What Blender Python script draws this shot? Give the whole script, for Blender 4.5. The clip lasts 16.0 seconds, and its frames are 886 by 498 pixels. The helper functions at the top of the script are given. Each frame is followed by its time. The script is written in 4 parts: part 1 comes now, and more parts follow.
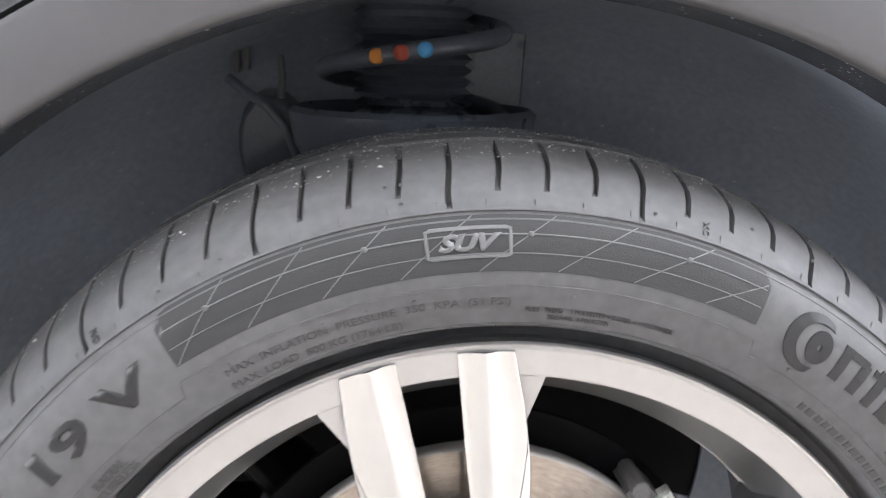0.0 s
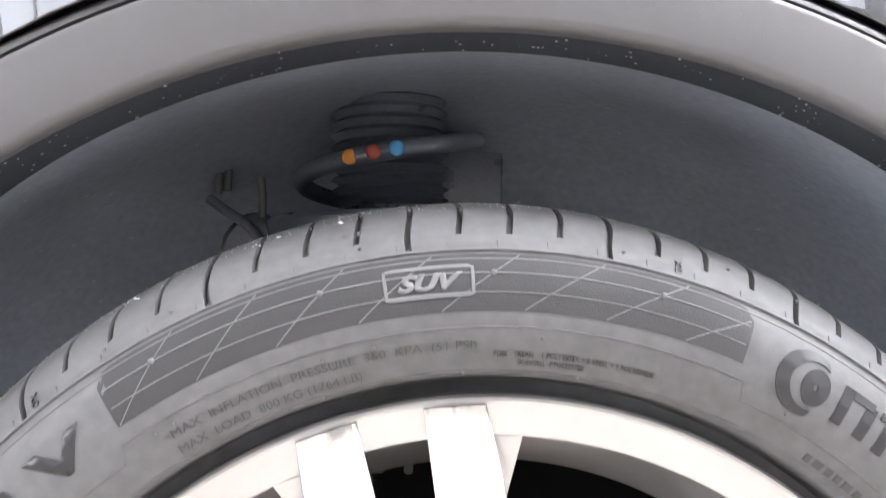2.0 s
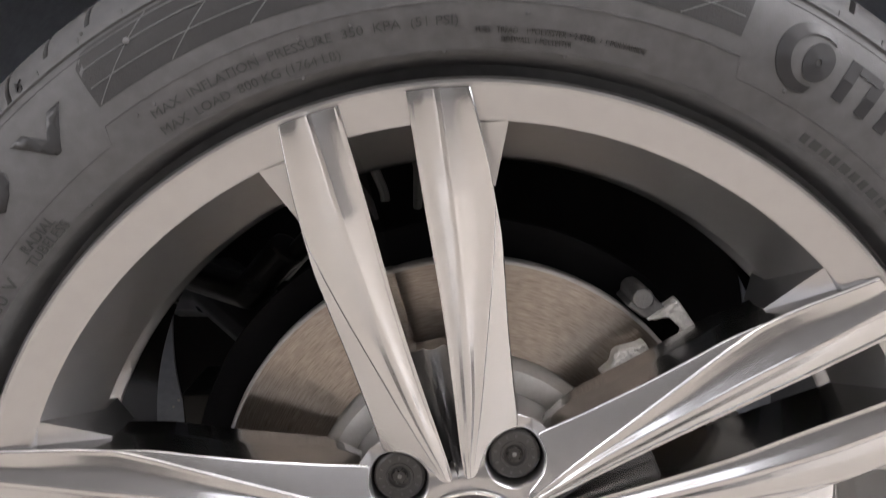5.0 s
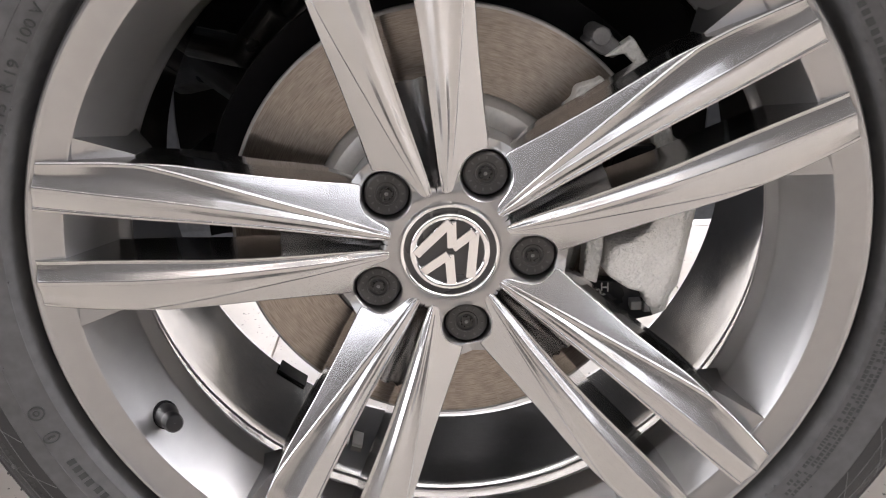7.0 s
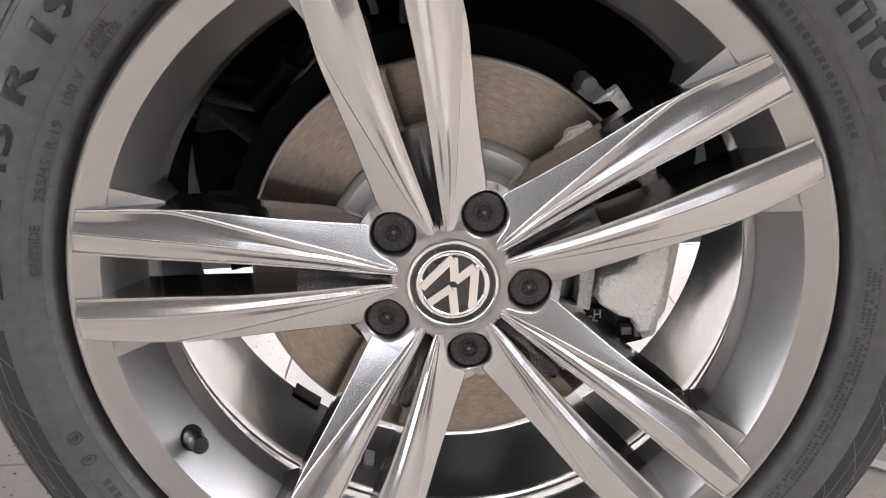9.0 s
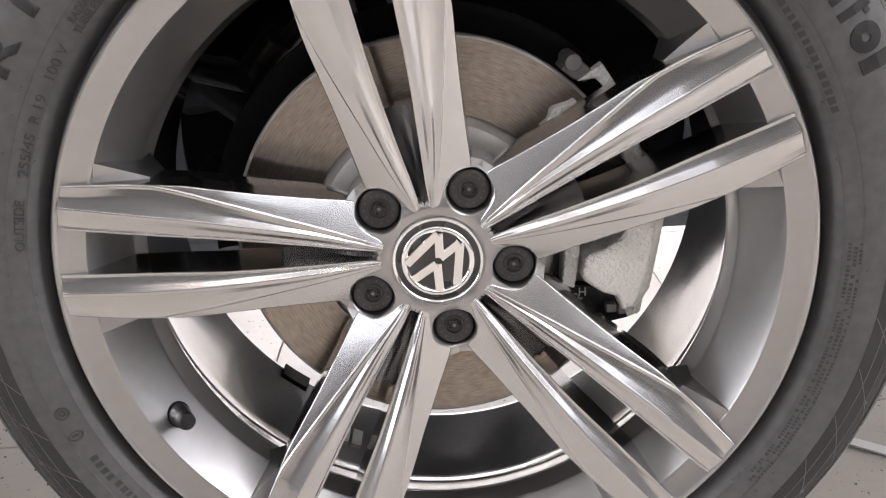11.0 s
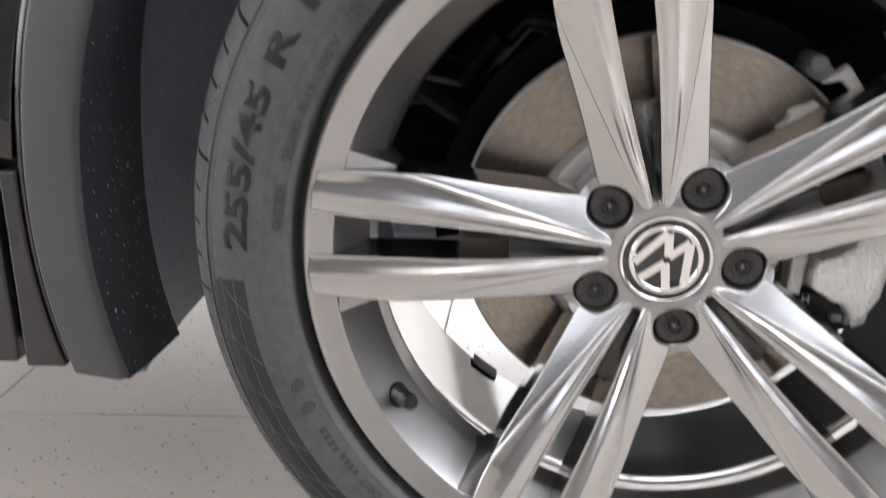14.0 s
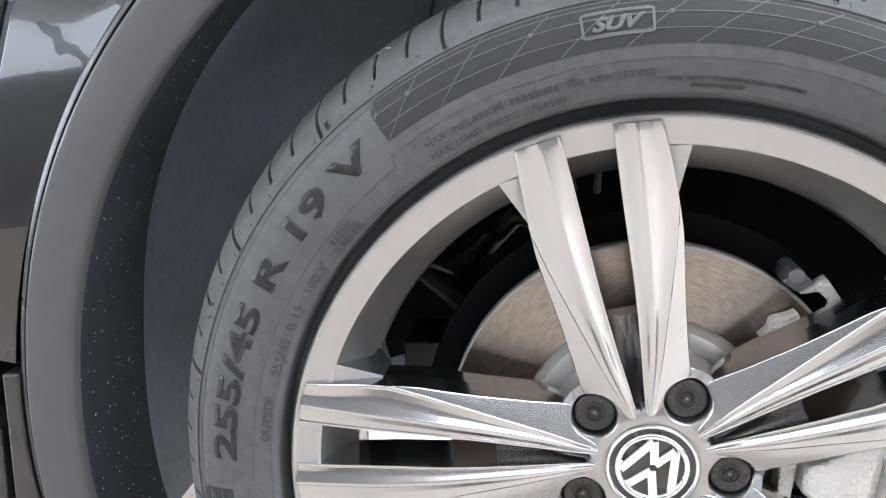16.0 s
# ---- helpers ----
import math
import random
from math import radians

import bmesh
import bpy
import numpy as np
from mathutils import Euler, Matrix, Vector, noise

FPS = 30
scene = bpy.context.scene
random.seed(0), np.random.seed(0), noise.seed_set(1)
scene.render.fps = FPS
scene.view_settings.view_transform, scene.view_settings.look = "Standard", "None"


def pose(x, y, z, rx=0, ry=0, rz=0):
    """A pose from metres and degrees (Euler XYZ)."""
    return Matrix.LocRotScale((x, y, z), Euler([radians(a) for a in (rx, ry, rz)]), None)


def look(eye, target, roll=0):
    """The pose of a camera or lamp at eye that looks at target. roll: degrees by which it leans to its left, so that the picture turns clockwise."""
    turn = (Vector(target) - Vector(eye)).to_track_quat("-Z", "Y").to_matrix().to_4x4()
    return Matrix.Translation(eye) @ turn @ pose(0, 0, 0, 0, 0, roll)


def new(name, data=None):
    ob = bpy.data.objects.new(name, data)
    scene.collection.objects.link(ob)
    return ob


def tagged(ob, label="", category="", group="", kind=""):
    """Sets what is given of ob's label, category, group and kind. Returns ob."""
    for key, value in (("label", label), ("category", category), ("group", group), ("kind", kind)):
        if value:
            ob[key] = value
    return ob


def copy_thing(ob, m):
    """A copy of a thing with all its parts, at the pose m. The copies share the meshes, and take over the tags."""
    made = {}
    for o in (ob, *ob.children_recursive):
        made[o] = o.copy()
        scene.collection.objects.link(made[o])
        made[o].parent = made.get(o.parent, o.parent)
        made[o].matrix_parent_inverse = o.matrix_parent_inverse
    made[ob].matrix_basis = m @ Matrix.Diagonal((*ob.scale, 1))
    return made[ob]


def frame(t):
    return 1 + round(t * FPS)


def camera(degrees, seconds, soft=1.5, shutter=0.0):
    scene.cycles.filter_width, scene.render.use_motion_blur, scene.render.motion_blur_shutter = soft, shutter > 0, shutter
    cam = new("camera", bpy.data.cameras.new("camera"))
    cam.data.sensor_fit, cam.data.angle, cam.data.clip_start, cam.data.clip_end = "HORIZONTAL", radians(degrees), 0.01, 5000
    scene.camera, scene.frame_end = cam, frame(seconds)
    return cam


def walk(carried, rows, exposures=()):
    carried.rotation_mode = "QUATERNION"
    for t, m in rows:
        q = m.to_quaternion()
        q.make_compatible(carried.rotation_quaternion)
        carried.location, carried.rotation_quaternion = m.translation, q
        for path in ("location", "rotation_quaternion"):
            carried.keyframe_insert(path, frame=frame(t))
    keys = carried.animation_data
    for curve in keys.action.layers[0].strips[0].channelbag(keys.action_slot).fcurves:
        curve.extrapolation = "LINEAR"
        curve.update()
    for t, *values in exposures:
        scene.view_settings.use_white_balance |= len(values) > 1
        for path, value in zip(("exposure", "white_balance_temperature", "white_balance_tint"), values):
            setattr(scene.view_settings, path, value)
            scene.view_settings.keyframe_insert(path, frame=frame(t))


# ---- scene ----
cam = camera(56.47, 16.0, soft=1.0, shutter=0.5)
ROWS = [
    (0, -0.0669, -0.4043, 0.7465, 76.57, -1.47, -4.28),
    (0.5, -0.0515, -0.3787, 0.7014, 83.48, 0.52, -5.67),
    (1, -0.0415, -0.378, 0.6896, 87.95, 2.64, -4.72),
    (1.5, -0.0425, -0.3893, 0.6867, 89.73, 1.01, -3.97),
    (2, -0.0402, -0.4, 0.6659, 90.93, 0.97, -3.58),
    (2.5, -0.0354, -0.4033, 0.6301, 89.4, 0.97, -3.91),
    (3, -0.0249, -0.4069, 0.6072, 87.43, 1.24, -3.6),
    (3.2, -0.0282, -0.4007, 0.6114, 87.94, 1.57, -3.73),
    (5.3, -0.009, -0.3972, 0.59, 77.44, 1.88, -0.03),
    (5.5, -0.009, -0.4023, 0.5708, 76.66, 1.97, -0.31),
    (6, -0.0093, -0.4098, 0.5448, 73.53, 1.85, -0.71),
    (6.5, -0.0163, -0.4346, 0.5305, 69.84, 1.92, -1.5),
    (7, -0.0043, -0.4773, 0.5515, 67.83, 2.31, -0.9),
    (7.5, 0.0041, -0.5054, 0.5645, 67.98, 2.49, -0.55),
    (8, -0.0046, -0.5192, 0.578, 68.01, 2.49, -0.74),
    (8.5, -0.0054, -0.5167, 0.5807, 68.29, 2.7, -0.89),
    (9, -0.0008, -0.516, 0.5826, 68.75, 3.14, -0.71),
    (9.2, 0.0002, -0.5182, 0.5857, 68.81, 3.19, -0.9),
    (11.5, 0.0067, -0.5266, 0.5581, 67.62, 3.01, -1.09),
    (12, 0.0046, -0.5393, 0.5247, 64.21, 2.66, -1.45),
    (12.5, -0.007, -0.5426, 0.4934, 61, 1.91, -1.53),
    (13, -0.0275, -0.547, 0.4897, 60.48, 2.45, 0.23),
    (13.5, -0.0662, -0.5454, 0.5259, 63.26, 3.87, 4.13),
    (14, -0.0819, -0.5384, 0.5766, 68.66, 3.1, 6.82),
    (14.5, -0.0755, -0.5397, 0.6121, 71.7, 2.87, 8.25),
    (15, -0.0651, -0.5354, 0.6386, 74.13, 2.79, 8.33),
    (15.5, -0.0524, -0.5275, 0.6553, 75.1, 3.34, 8.65),
    (16, -0.051, -0.5228, 0.658, 75.25, 3.81, 8.38),
]
EXPOSURES = [(0.0, 2.45, 6400, 15), (0.5, 2.82, 6450, 15), (1.0, 3.0, 6450, 16), (2.0, 2.92, 6500, 16), (3.0, 2.2, 6650, 17), (5.5, 1.45, 6800, 18), (9.0, 1.38, 6750, 18), (11.5, 1.35, 6800, 18), (13.0, 1.08, 6950, 19), (14.0, 1.32, 6600, 16), (14.5, 1.6, 6450, 15), (15.2, 1.92, 6350, 14), (16.0, 2.0, 6250, 14)]
walk(cam, [(t, pose(x, y, z, rx, ry, rz)) for t, x, y, z, rx, ry, rz in ROWS], EXPOSURES)

# ---- light and room values ----
world = bpy.data.worlds.new("showroom_sky")
scene.world = world
world.use_nodes = True
wn = world.node_tree.nodes
sky = wn.new("ShaderNodeTexSky")
sky.sky_type, sky.sun_disc, sky.sun_elevation, sky.sun_rotation = "NISHITA", False, radians(35), radians(140)
wn["Background"].inputs["Strength"].default_value = 0.12
world.node_tree.links.new(sky.outputs["Color"], wn["Background"].inputs["Color"])


def lamp(name, size_x, size_y, power, colour, m):
    data = bpy.data.lights.new(name, "AREA")
    data.shape, data.size, data.size_y, data.energy, data.color = "RECTANGLE", size_x, size_y, power, colour
    ob = new(name, data)
    ob.matrix_world = m
    return ob


ROOM = (-4.2, 4.8, -2.7, 4.8, 3.0)  # x0, x1, y0, y1, height
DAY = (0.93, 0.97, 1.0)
# Roof, west, middle, rear and side lamps are added fill; no such source is known.
lamp("added_roof_fill", 3.6, 1.1, 90, DAY, look((2.9, -0.6, ROOM[4] + 0.12), (2.9, -0.6, 0)))
lamp("added_west_fill", 4.0, 1.7, 50, DAY, look((ROOM[0] - 0.13, -0.6, 1.35), (0, -0.6, 1.0)))
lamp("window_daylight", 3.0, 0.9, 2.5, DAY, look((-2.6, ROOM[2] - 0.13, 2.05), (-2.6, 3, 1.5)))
lamp("added_middle_fill", 2.5, 0.9, 2, DAY, look((2.4, ROOM[2] - 0.13, 2.05), (2.4, 3, 1.5)))
lamp("added_rear_fill", 6.0, 1.75, 115, DAY, look((-0.4, ROOM[3] + 0.13, 1.6), (-0.4, 0, 0.6)))
lamp("added_side_fill", 5.0, 1.75, 22, DAY, look((ROOM[1] + 0.13, 0.4, 1.97), (0, 0.4, 0.7)))

# ---- materials ----
def mat(name, colour, rough=0.5, metal=0.0, coat=0.0, coat_rough=0.05, var=0.15, scale=30.0, bump=0.0, bump_scale=200.0, spec=0.5, rvar=0.08, fine=None):
    m = bpy.data.materials.new(name)
    m.use_nodes = True
    n, l = m.node_tree.nodes, m.node_tree.links
    p = n["Principled BSDF"]
    p.inputs["Metallic"].default_value = metal
    p.inputs["Coat Weight"].default_value = coat
    p.inputs["Coat Roughness"].default_value = coat_rough
    p.inputs["Specular IOR Level"].default_value = spec
    tc = n.new("ShaderNodeTexCoord")
    a = n.new("ShaderNodeTexNoise")
    a.inputs["Scale"].default_value, a.inputs["Detail"].default_value = scale, 5
    b = n.new("ShaderNodeTexNoise")
    b.inputs["Scale"].default_value, b.inputs["Detail"].default_value = scale * 12, 3
    l.new(tc.outputs["Object"], a.inputs["Vector"])
    l.new(tc.outputs["Object"], b.inputs["Vector"])
    add = n.new("ShaderNodeMath")
    add.operation = "ADD"
    l.new(a.outputs["Fac"], add.inputs[0])
    l.new(b.outputs["Fac"], add.inputs[1])
    mr = n.new("ShaderNodeMapRange")
    mr.inputs["From Min"].default_value, mr.inputs["From Max"].default_value = 0.6, 1.4
    mr.inputs["To Min"].default_value, mr.inputs["To Max"].default_value = 1 - var, 1 + var
    l.new(add.outputs[0], mr.inputs["Value"])
    mix = n.new("ShaderNodeVectorMath")
    mix.operation = "SCALE"
    mix.inputs[0].default_value = colour
    l.new(mr.outputs[0], mix.inputs["Scale"])
    l.new(mix.outputs[0], p.inputs["Base Color"])
    rr = n.new("ShaderNodeMapRange")
    rr.inputs["From Min"].default_value, rr.inputs["From Max"].default_value = 0.3, 0.7
    rr.inputs["To Min"].default_value, rr.inputs["To Max"].default_value = max(0.02, rough - rvar), rough + rvar
    l.new(a.outputs["Fac"], rr.inputs["Value"])
    l.new(rr.outputs[0], p.inputs["Roughness"])
    if bump:
        c = n.new("ShaderNodeTexNoise")
        c.inputs["Scale"].default_value, c.inputs["Detail"].default_value = bump_scale, 4
        l.new(tc.outputs["Object"], c.inputs["Vector"])
        bm_ = n.new("ShaderNodeBump")
        bm_.inputs["Strength"].default_value, bm_.inputs["Distance"].default_value = bump, 0.001
        l.new(c.outputs["Fac"], bm_.inputs["Height"])
        l.new(bm_.outputs["Normal"], p.inputs["Normal"])
    return m


def specks(m, colour, scale, share, size=0.35):
    """Scatter chips of another colour over a material: share of the cells hold one."""
    n, l = m.node_tree.nodes, m.node_tree.links
    p = n["Principled BSDF"]
    old = p.inputs["Base Color"].links[0].from_socket
    tc = n.new("ShaderNodeTexCoord")
    wob = n.new("ShaderNodeTexNoise")
    wob.inputs["Scale"].default_value = scale * 1.7
    l.new(tc.outputs["Object"], wob.inputs["Vector"])
    mixv = n.new("ShaderNodeMixRGB")
    mixv.blend_type = "ADD"
    mixv.inputs["Fac"].default_value = 0.6 / scale
    l.new(tc.outputs["Object"], mixv.inputs["Color1"])
    l.new(wob.outputs["Color"], mixv.inputs["Color2"])
    v = n.new("ShaderNodeTexVoronoi")
    v.inputs["Scale"].default_value = scale
    l.new(mixv.outputs["Color"], v.inputs["Vector"])
    sep = n.new("ShaderNodeSeparateColor")
    l.new(v.outputs["Color"], sep.inputs["Color"])
    lt = n.new("ShaderNodeMath")
    lt.operation, lt.inputs[1].default_value = "LESS_THAN", share
    l.new(sep.outputs["Red"], lt.inputs[0])
    rad = n.new("ShaderNodeMath")
    rad.operation, rad.inputs[1].default_value = "MULTIPLY", size
    l.new(sep.outputs["Green"], rad.inputs[0])
    d = n.new("ShaderNodeMath")
    d.operation = "LESS_THAN"
    l.new(v.outputs["Distance"], d.inputs[0])
    l.new(rad.outputs[0], d.inputs[1])
    both = n.new("ShaderNodeMath")
    both.operation = "MULTIPLY"
    l.new(lt.outputs[0], both.inputs[0])
    l.new(d.outputs[0], both.inputs[1])
    mx = n.new("ShaderNodeMixRGB")
    l.new(both.outputs[0], mx.inputs["Fac"])
    l.new(old, mx.inputs["Color1"])
    mx.inputs["Color2"].default_value = (*colour, 1)
    l.new(mx.outputs["Color"], p.inputs["Base Color"])
    return m


def rings(m, colour, amount=0.5, freq=900.0, bump=0.15):
    """Turned or worn rings round the local y axis."""
    n, l = m.node_tree.nodes, m.node_tree.links
    p = n["Principled BSDF"]
    old = p.inputs["Base Color"].links[0].from_socket
    tc = n.new("ShaderNodeTexCoord")
    sx = n.new("ShaderNodeSeparateXYZ")
    l.new(tc.outputs["Object"], sx.inputs[0])
    flat = n.new("ShaderNodeCombineXYZ")
    l.new(sx.outputs["X"], flat.inputs["X"])
    l.new(sx.outputs["Z"], flat.inputs["Y"])
    ln = n.new("ShaderNodeVectorMath")
    ln.operation = "LENGTH"
    l.new(flat.outputs[0], ln.inputs[0])
    at = n.new("ShaderNodeMath")
    at.operation = "ARCTAN2"
    l.new(sx.outputs["X"], at.inputs[0])
    l.new(sx.outputs["Z"], at.inputs[1])
    cv = n.new("ShaderNodeCombineXYZ")
    sc = n.new("ShaderNodeMath")
    sc.operation, sc.inputs[1].default_value = "MULTIPLY", freq
    l.new(ln.outputs["Value"], sc.inputs[0])
    sa = n.new("ShaderNodeMath")
    sa.operation, sa.inputs[1].default_value = "MULTIPLY", 12.0
    l.new(at.outputs[0], sa.inputs[0])
    l.new(sc.outputs[0], cv.inputs["X"])
    l.new(sa.outputs[0], cv.inputs["Y"])
    nz = n.new("ShaderNodeTexNoise")
    nz.inputs["Scale"].default_value, nz.inputs["Detail"].default_value = 1.0, 4
    l.new(cv.outputs[0], nz.inputs["Vector"])
    mr = n.new("ShaderNodeMapRange")
    mr.inputs["From Min"].default_value, mr.inputs["From Max"].default_value = 0.4, 0.75
    mr.inputs["To Max"].default_value = amount
    l.new(nz.outputs["Fac"], mr.inputs["Value"])
    mx = n.new("ShaderNodeMixRGB")
    l.new(mr.outputs[0], mx.inputs["Fac"])
    l.new(old, mx.inputs["Color1"])
    mx.inputs["Color2"].default_value = (*colour, 1)
    l.new(mx.outputs["Color"], p.inputs["Base Color"])
    bp = n.new("ShaderNodeBump")
    bp.inputs["Strength"].default_value, bp.inputs["Distance"].default_value = bump, 0.0006
    l.new(nz.outputs["Fac"], bp.inputs["Height"])
    l.new(bp.outputs["Normal"], p.inputs["Normal"])
    return m


def glow(name, colour, strength):
    m = bpy.data.materials.new(name)
    m.use_nodes = True
    p = m.node_tree.nodes["Principled BSDF"]
    p.inputs["Base Color"].default_value = (*colour, 1)
    p.inputs["Emission Color"].default_value = (*colour, 1)
    p.inputs["Emission Strength"].default_value = strength
    return m


M_TILE = specks(specks(mat("floor_tile", (0.46, 0.42, 0.375), 0.35, var=0.05, scale=6, bump=0.05, bump_scale=90, rvar=0.06), (0.11, 0.10, 0.09), 190, 0.12, 0.38), (0.30, 0.265, 0.24), 330, 0.12, 0.42)
M_GROUT = mat("grout", (0.30, 0.26, 0.215), 0.9, var=0.2, scale=40)
M_WALL = mat("wall_paint", (0.45, 0.44, 0.42), 0.8, var=0.03, scale=3)
M_CEIL = mat("ceiling_paint", (0.8, 0.8, 0.8), 0.85, var=0.03, scale=3)
M_FRAME = mat("window_frame", (0.12, 0.12, 0.13), 0.4, var=0.1)
# Emission for unseen sheets added outside the openings.
M_OUT = glow("added_outside_glow", (0.90, 0.95, 1.0), 0.4)
# Emission of the added ceiling panels.
M_LAMP = glow("added_panel_glow", (1.0, 0.95, 0.88), 8.0)
M_SILVER = mat("silver_alloy_paint", (0.49, 0.488, 0.489), 0.20, metal=1.0, coat=0.8, coat_rough=0.03, var=0.04, scale=9, rvar=0.02)
# Same silver as the spokes, with a dark reflection put into its colour.
M_SILVER_DIM = mat("silver_paint_dimmed", (0.39, 0.389, 0.388), 0.34, metal=1.0, coat=0.8, coat_rough=0.04, var=0.04, scale=9, rvar=0.03)
M_BARREL = mat("alloy_barrel", (0.30, 0.292, 0.28), 0.13, metal=0.95, coat=0.0, var=0.14, scale=14, bump=0.03, bump_scale=60, rvar=0.05)
M_RUBBER = mat("tyre_rubber", (0.076, 0.076, 0.0777), 0.68, var=0.24, scale=11, bump=0.12, bump_scale=1500, spec=0.35, rvar=0.1)
M_PANEL = mat("ribbed_rubber", (0.026, 0.026, 0.0265), 0.75, var=0.08, scale=20, bump=0.25, bump_scale=1200, spec=0.35)
# Tyre rubber again, darkened to paint the relief shading of small letters.
M_SMALL_SHADE = mat("small_letters_shade", (0.028, 0.030, 0.031), 0.55, var=0.1, scale=40)
M_LETTER = mat("dark_rubber_letters", (0.013, 0.013, 0.014), 0.45, var=0.1, scale=40, spec=0.4)
M_RIB = mat("raised_rubber_lines", (0.095, 0.095, 0.097), 0.55, var=0.1, scale=60)
M_GRIT = mat("pale_grit", (0.45, 0.44, 0.42), 0.8, var=0.15, scale=200)
M_CAPS = mat("black_plastic_cap", (0.036, 0.035, 0.034), 0.46, var=0.12, scale=60, bump=0.08, bump_scale=900)
# Black that stands for the shade inside the caps' star sockets.
M_STAR = mat("socket_shade", (0.012, 0.012, 0.012), 0.3, var=0.2, scale=200)
M_MARK = mat("grey_moulded_mark", (0.075, 0.074, 0.073), 0.5, var=0.1, scale=60)
M_CHROME = mat("chrome", (0.82, 0.82, 0.82), 0.07, metal=1.0, var=0.02, scale=20, rvar=0.02)
M_DARKCAP = mat("dark_cap_plastic", (0.028, 0.028, 0.030), 0.3, coat=0.5, var=0.05)
M_DISC = rings(mat("worn_disc_steel", (0.44, 0.385, 0.335), 0.34, metal=0.95, var=0.16, scale=14, rvar=0.06), (0.16, 0.12, 0.095), 0.65, 1500, 0.12)
dn, dl = M_DISC.node_tree.nodes, M_DISC.node_tree.links
tang = dn.new("ShaderNodeTangent")
tang.direction_type, tang.axis = "RADIAL", "Y"
dl.new(tang.outputs["Tangent"], dn["Principled BSDF"].inputs["Tangent"])
dn["Principled BSDF"].inputs["Anisotropic"].default_value = 0.85
dn["Principled BSDF"].inputs["Anisotropic Rotation"].default_value = 0.25
M_HAT = mat("disc_hat_coating", (0.52, 0.51, 0.49), 0.5, metal=0.5, var=0.08, scale=30)
M_CAST = mat("cast_caliper_metal", (0.78, 0.77, 0.74), 0.36, metal=0.3, var=0.10, scale=60, bump=1.0, bump_scale=330)
M_CAST.node_tree.nodes["Bump"].inputs["Distance"].default_value = 0.003
M_DARKCAST = mat("dark_cast_metal", (0.20, 0.20, 0.20), 0.5, metal=0.5, var=0.15, scale=50, bump=0.5, bump_scale=500)
M_BLACKMETAL = mat("black_painted_metal", (0.012, 0.013, 0.015), 0.34, var=0.2, scale=30, bump=0.1, bump_scale=300, spec=0.3)
# Black parts, with haze put into the colour to match the paler liner.
M_LEG = mat("hazed_black_metal", (0.110, 0.124, 0.150), 0.32, coat=0.8, coat_rough=0.14, var=0.2, scale=30, bump=0.1, bump_scale=300)
# Black plastic with lens haze painted in as pale blue-grey; the specks are grit.
M_LINER = specks(mat("hazed_liner_plastic", (0.23, 0.256, 0.30), 0.55, var=0.2, scale=12, bump=0.25, bump_scale=500), (0.40, 0.40, 0.39), 170, 0.035, 0.26)
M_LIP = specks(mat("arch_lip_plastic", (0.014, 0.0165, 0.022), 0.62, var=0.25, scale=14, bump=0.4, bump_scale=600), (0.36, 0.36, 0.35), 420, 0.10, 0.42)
M_TRIM = mat("grey_textured_trim", (0.062, 0.061, 0.063), 0.50, var=0.04, scale=14, bump=0.12, bump_scale=1800, spec=0.45)
M_CLAD = mat("dark_grey_cladding", (0.021, 0.0205, 0.021), 0.33, var=0.06, scale=14, bump=0.05, bump_scale=900, coat=0.2)
M_PAINT = mat("black_car_paint", (0.006, 0.006, 0.007), 0.16, coat=1.0, coat_rough=0.012, var=0.05, scale=5, rvar=0.02)
pn, pl = M_PAINT.node_tree.nodes, M_PAINT.node_tree.links
ptc, pwave, pbump = pn.new("ShaderNodeTexCoord"), pn.new("ShaderNodeTexNoise"), pn.new("ShaderNodeBump")
pwave.inputs["Scale"].default_value, pwave.inputs["Detail"].default_value = 14.0, 2
pbump.inputs["Strength"].default_value, pbump.inputs["Distance"].default_value = 0.8, 0.0014
pl.new(ptc.outputs["Object"], pwave.inputs["Vector"])
pl.new(pwave.outputs["Fac"], pbump.inputs["Height"])
pl.new(pbump.outputs["Normal"], pn["Principled BSDF"].inputs["Normal"])
pl.new(pbump.outputs["Normal"], pn["Principled BSDF"].inputs["Coat Normal"])
M_SEAL = mat("black_seal", (0.006, 0.006, 0.007), 0.34, var=0.1)
M_DARK = mat("matt_black_steel", (0.005, 0.005, 0.006), 0.8, var=0.2, scale=20, spec=0.2)
M_ORANGE = mat("orange_paint_mark", (0.80, 0.30, 0.05), 0.5, var=0.06)
M_RED = mat("red_paint_mark", (0.52, 0.09, 0.05), 0.5, var=0.06)
M_BLUE = mat("blue_paint_mark", (0.10, 0.40, 0.72), 0.5, var=0.06)
M_STRIP = mat("pale_strip", (0.72, 0.70, 0.68), 0.5, var=0.03)

# ---- building helpers ----
def part(name, bm, material, parent=None, label="", smooth=32, bevel=0.0, segs=2, m=None):
    bmesh.ops.recalc_face_normals(bm, faces=bm.faces) if len(bm.faces) < 60000 else None
    me = bpy.data.meshes.new(name)
    bm.to_mesh(me)
    bm.free()
    me.materials.append(material)
    if smooth:
        me.shade_smooth()
        me.set_sharp_from_angle(angle=radians(smooth))
    ob = new(name, me)
    if m is not None:
        ob.matrix_world = m
    if parent is not None:
        ob.parent = parent
    if label:
        tagged(ob, label)
    if bevel:
        b = ob.modifiers.new("bevel", "BEVEL")
        b.width, b.segments, b.limit_method, b.angle_limit = bevel, segs, "ANGLE", radians(24)
    return ob


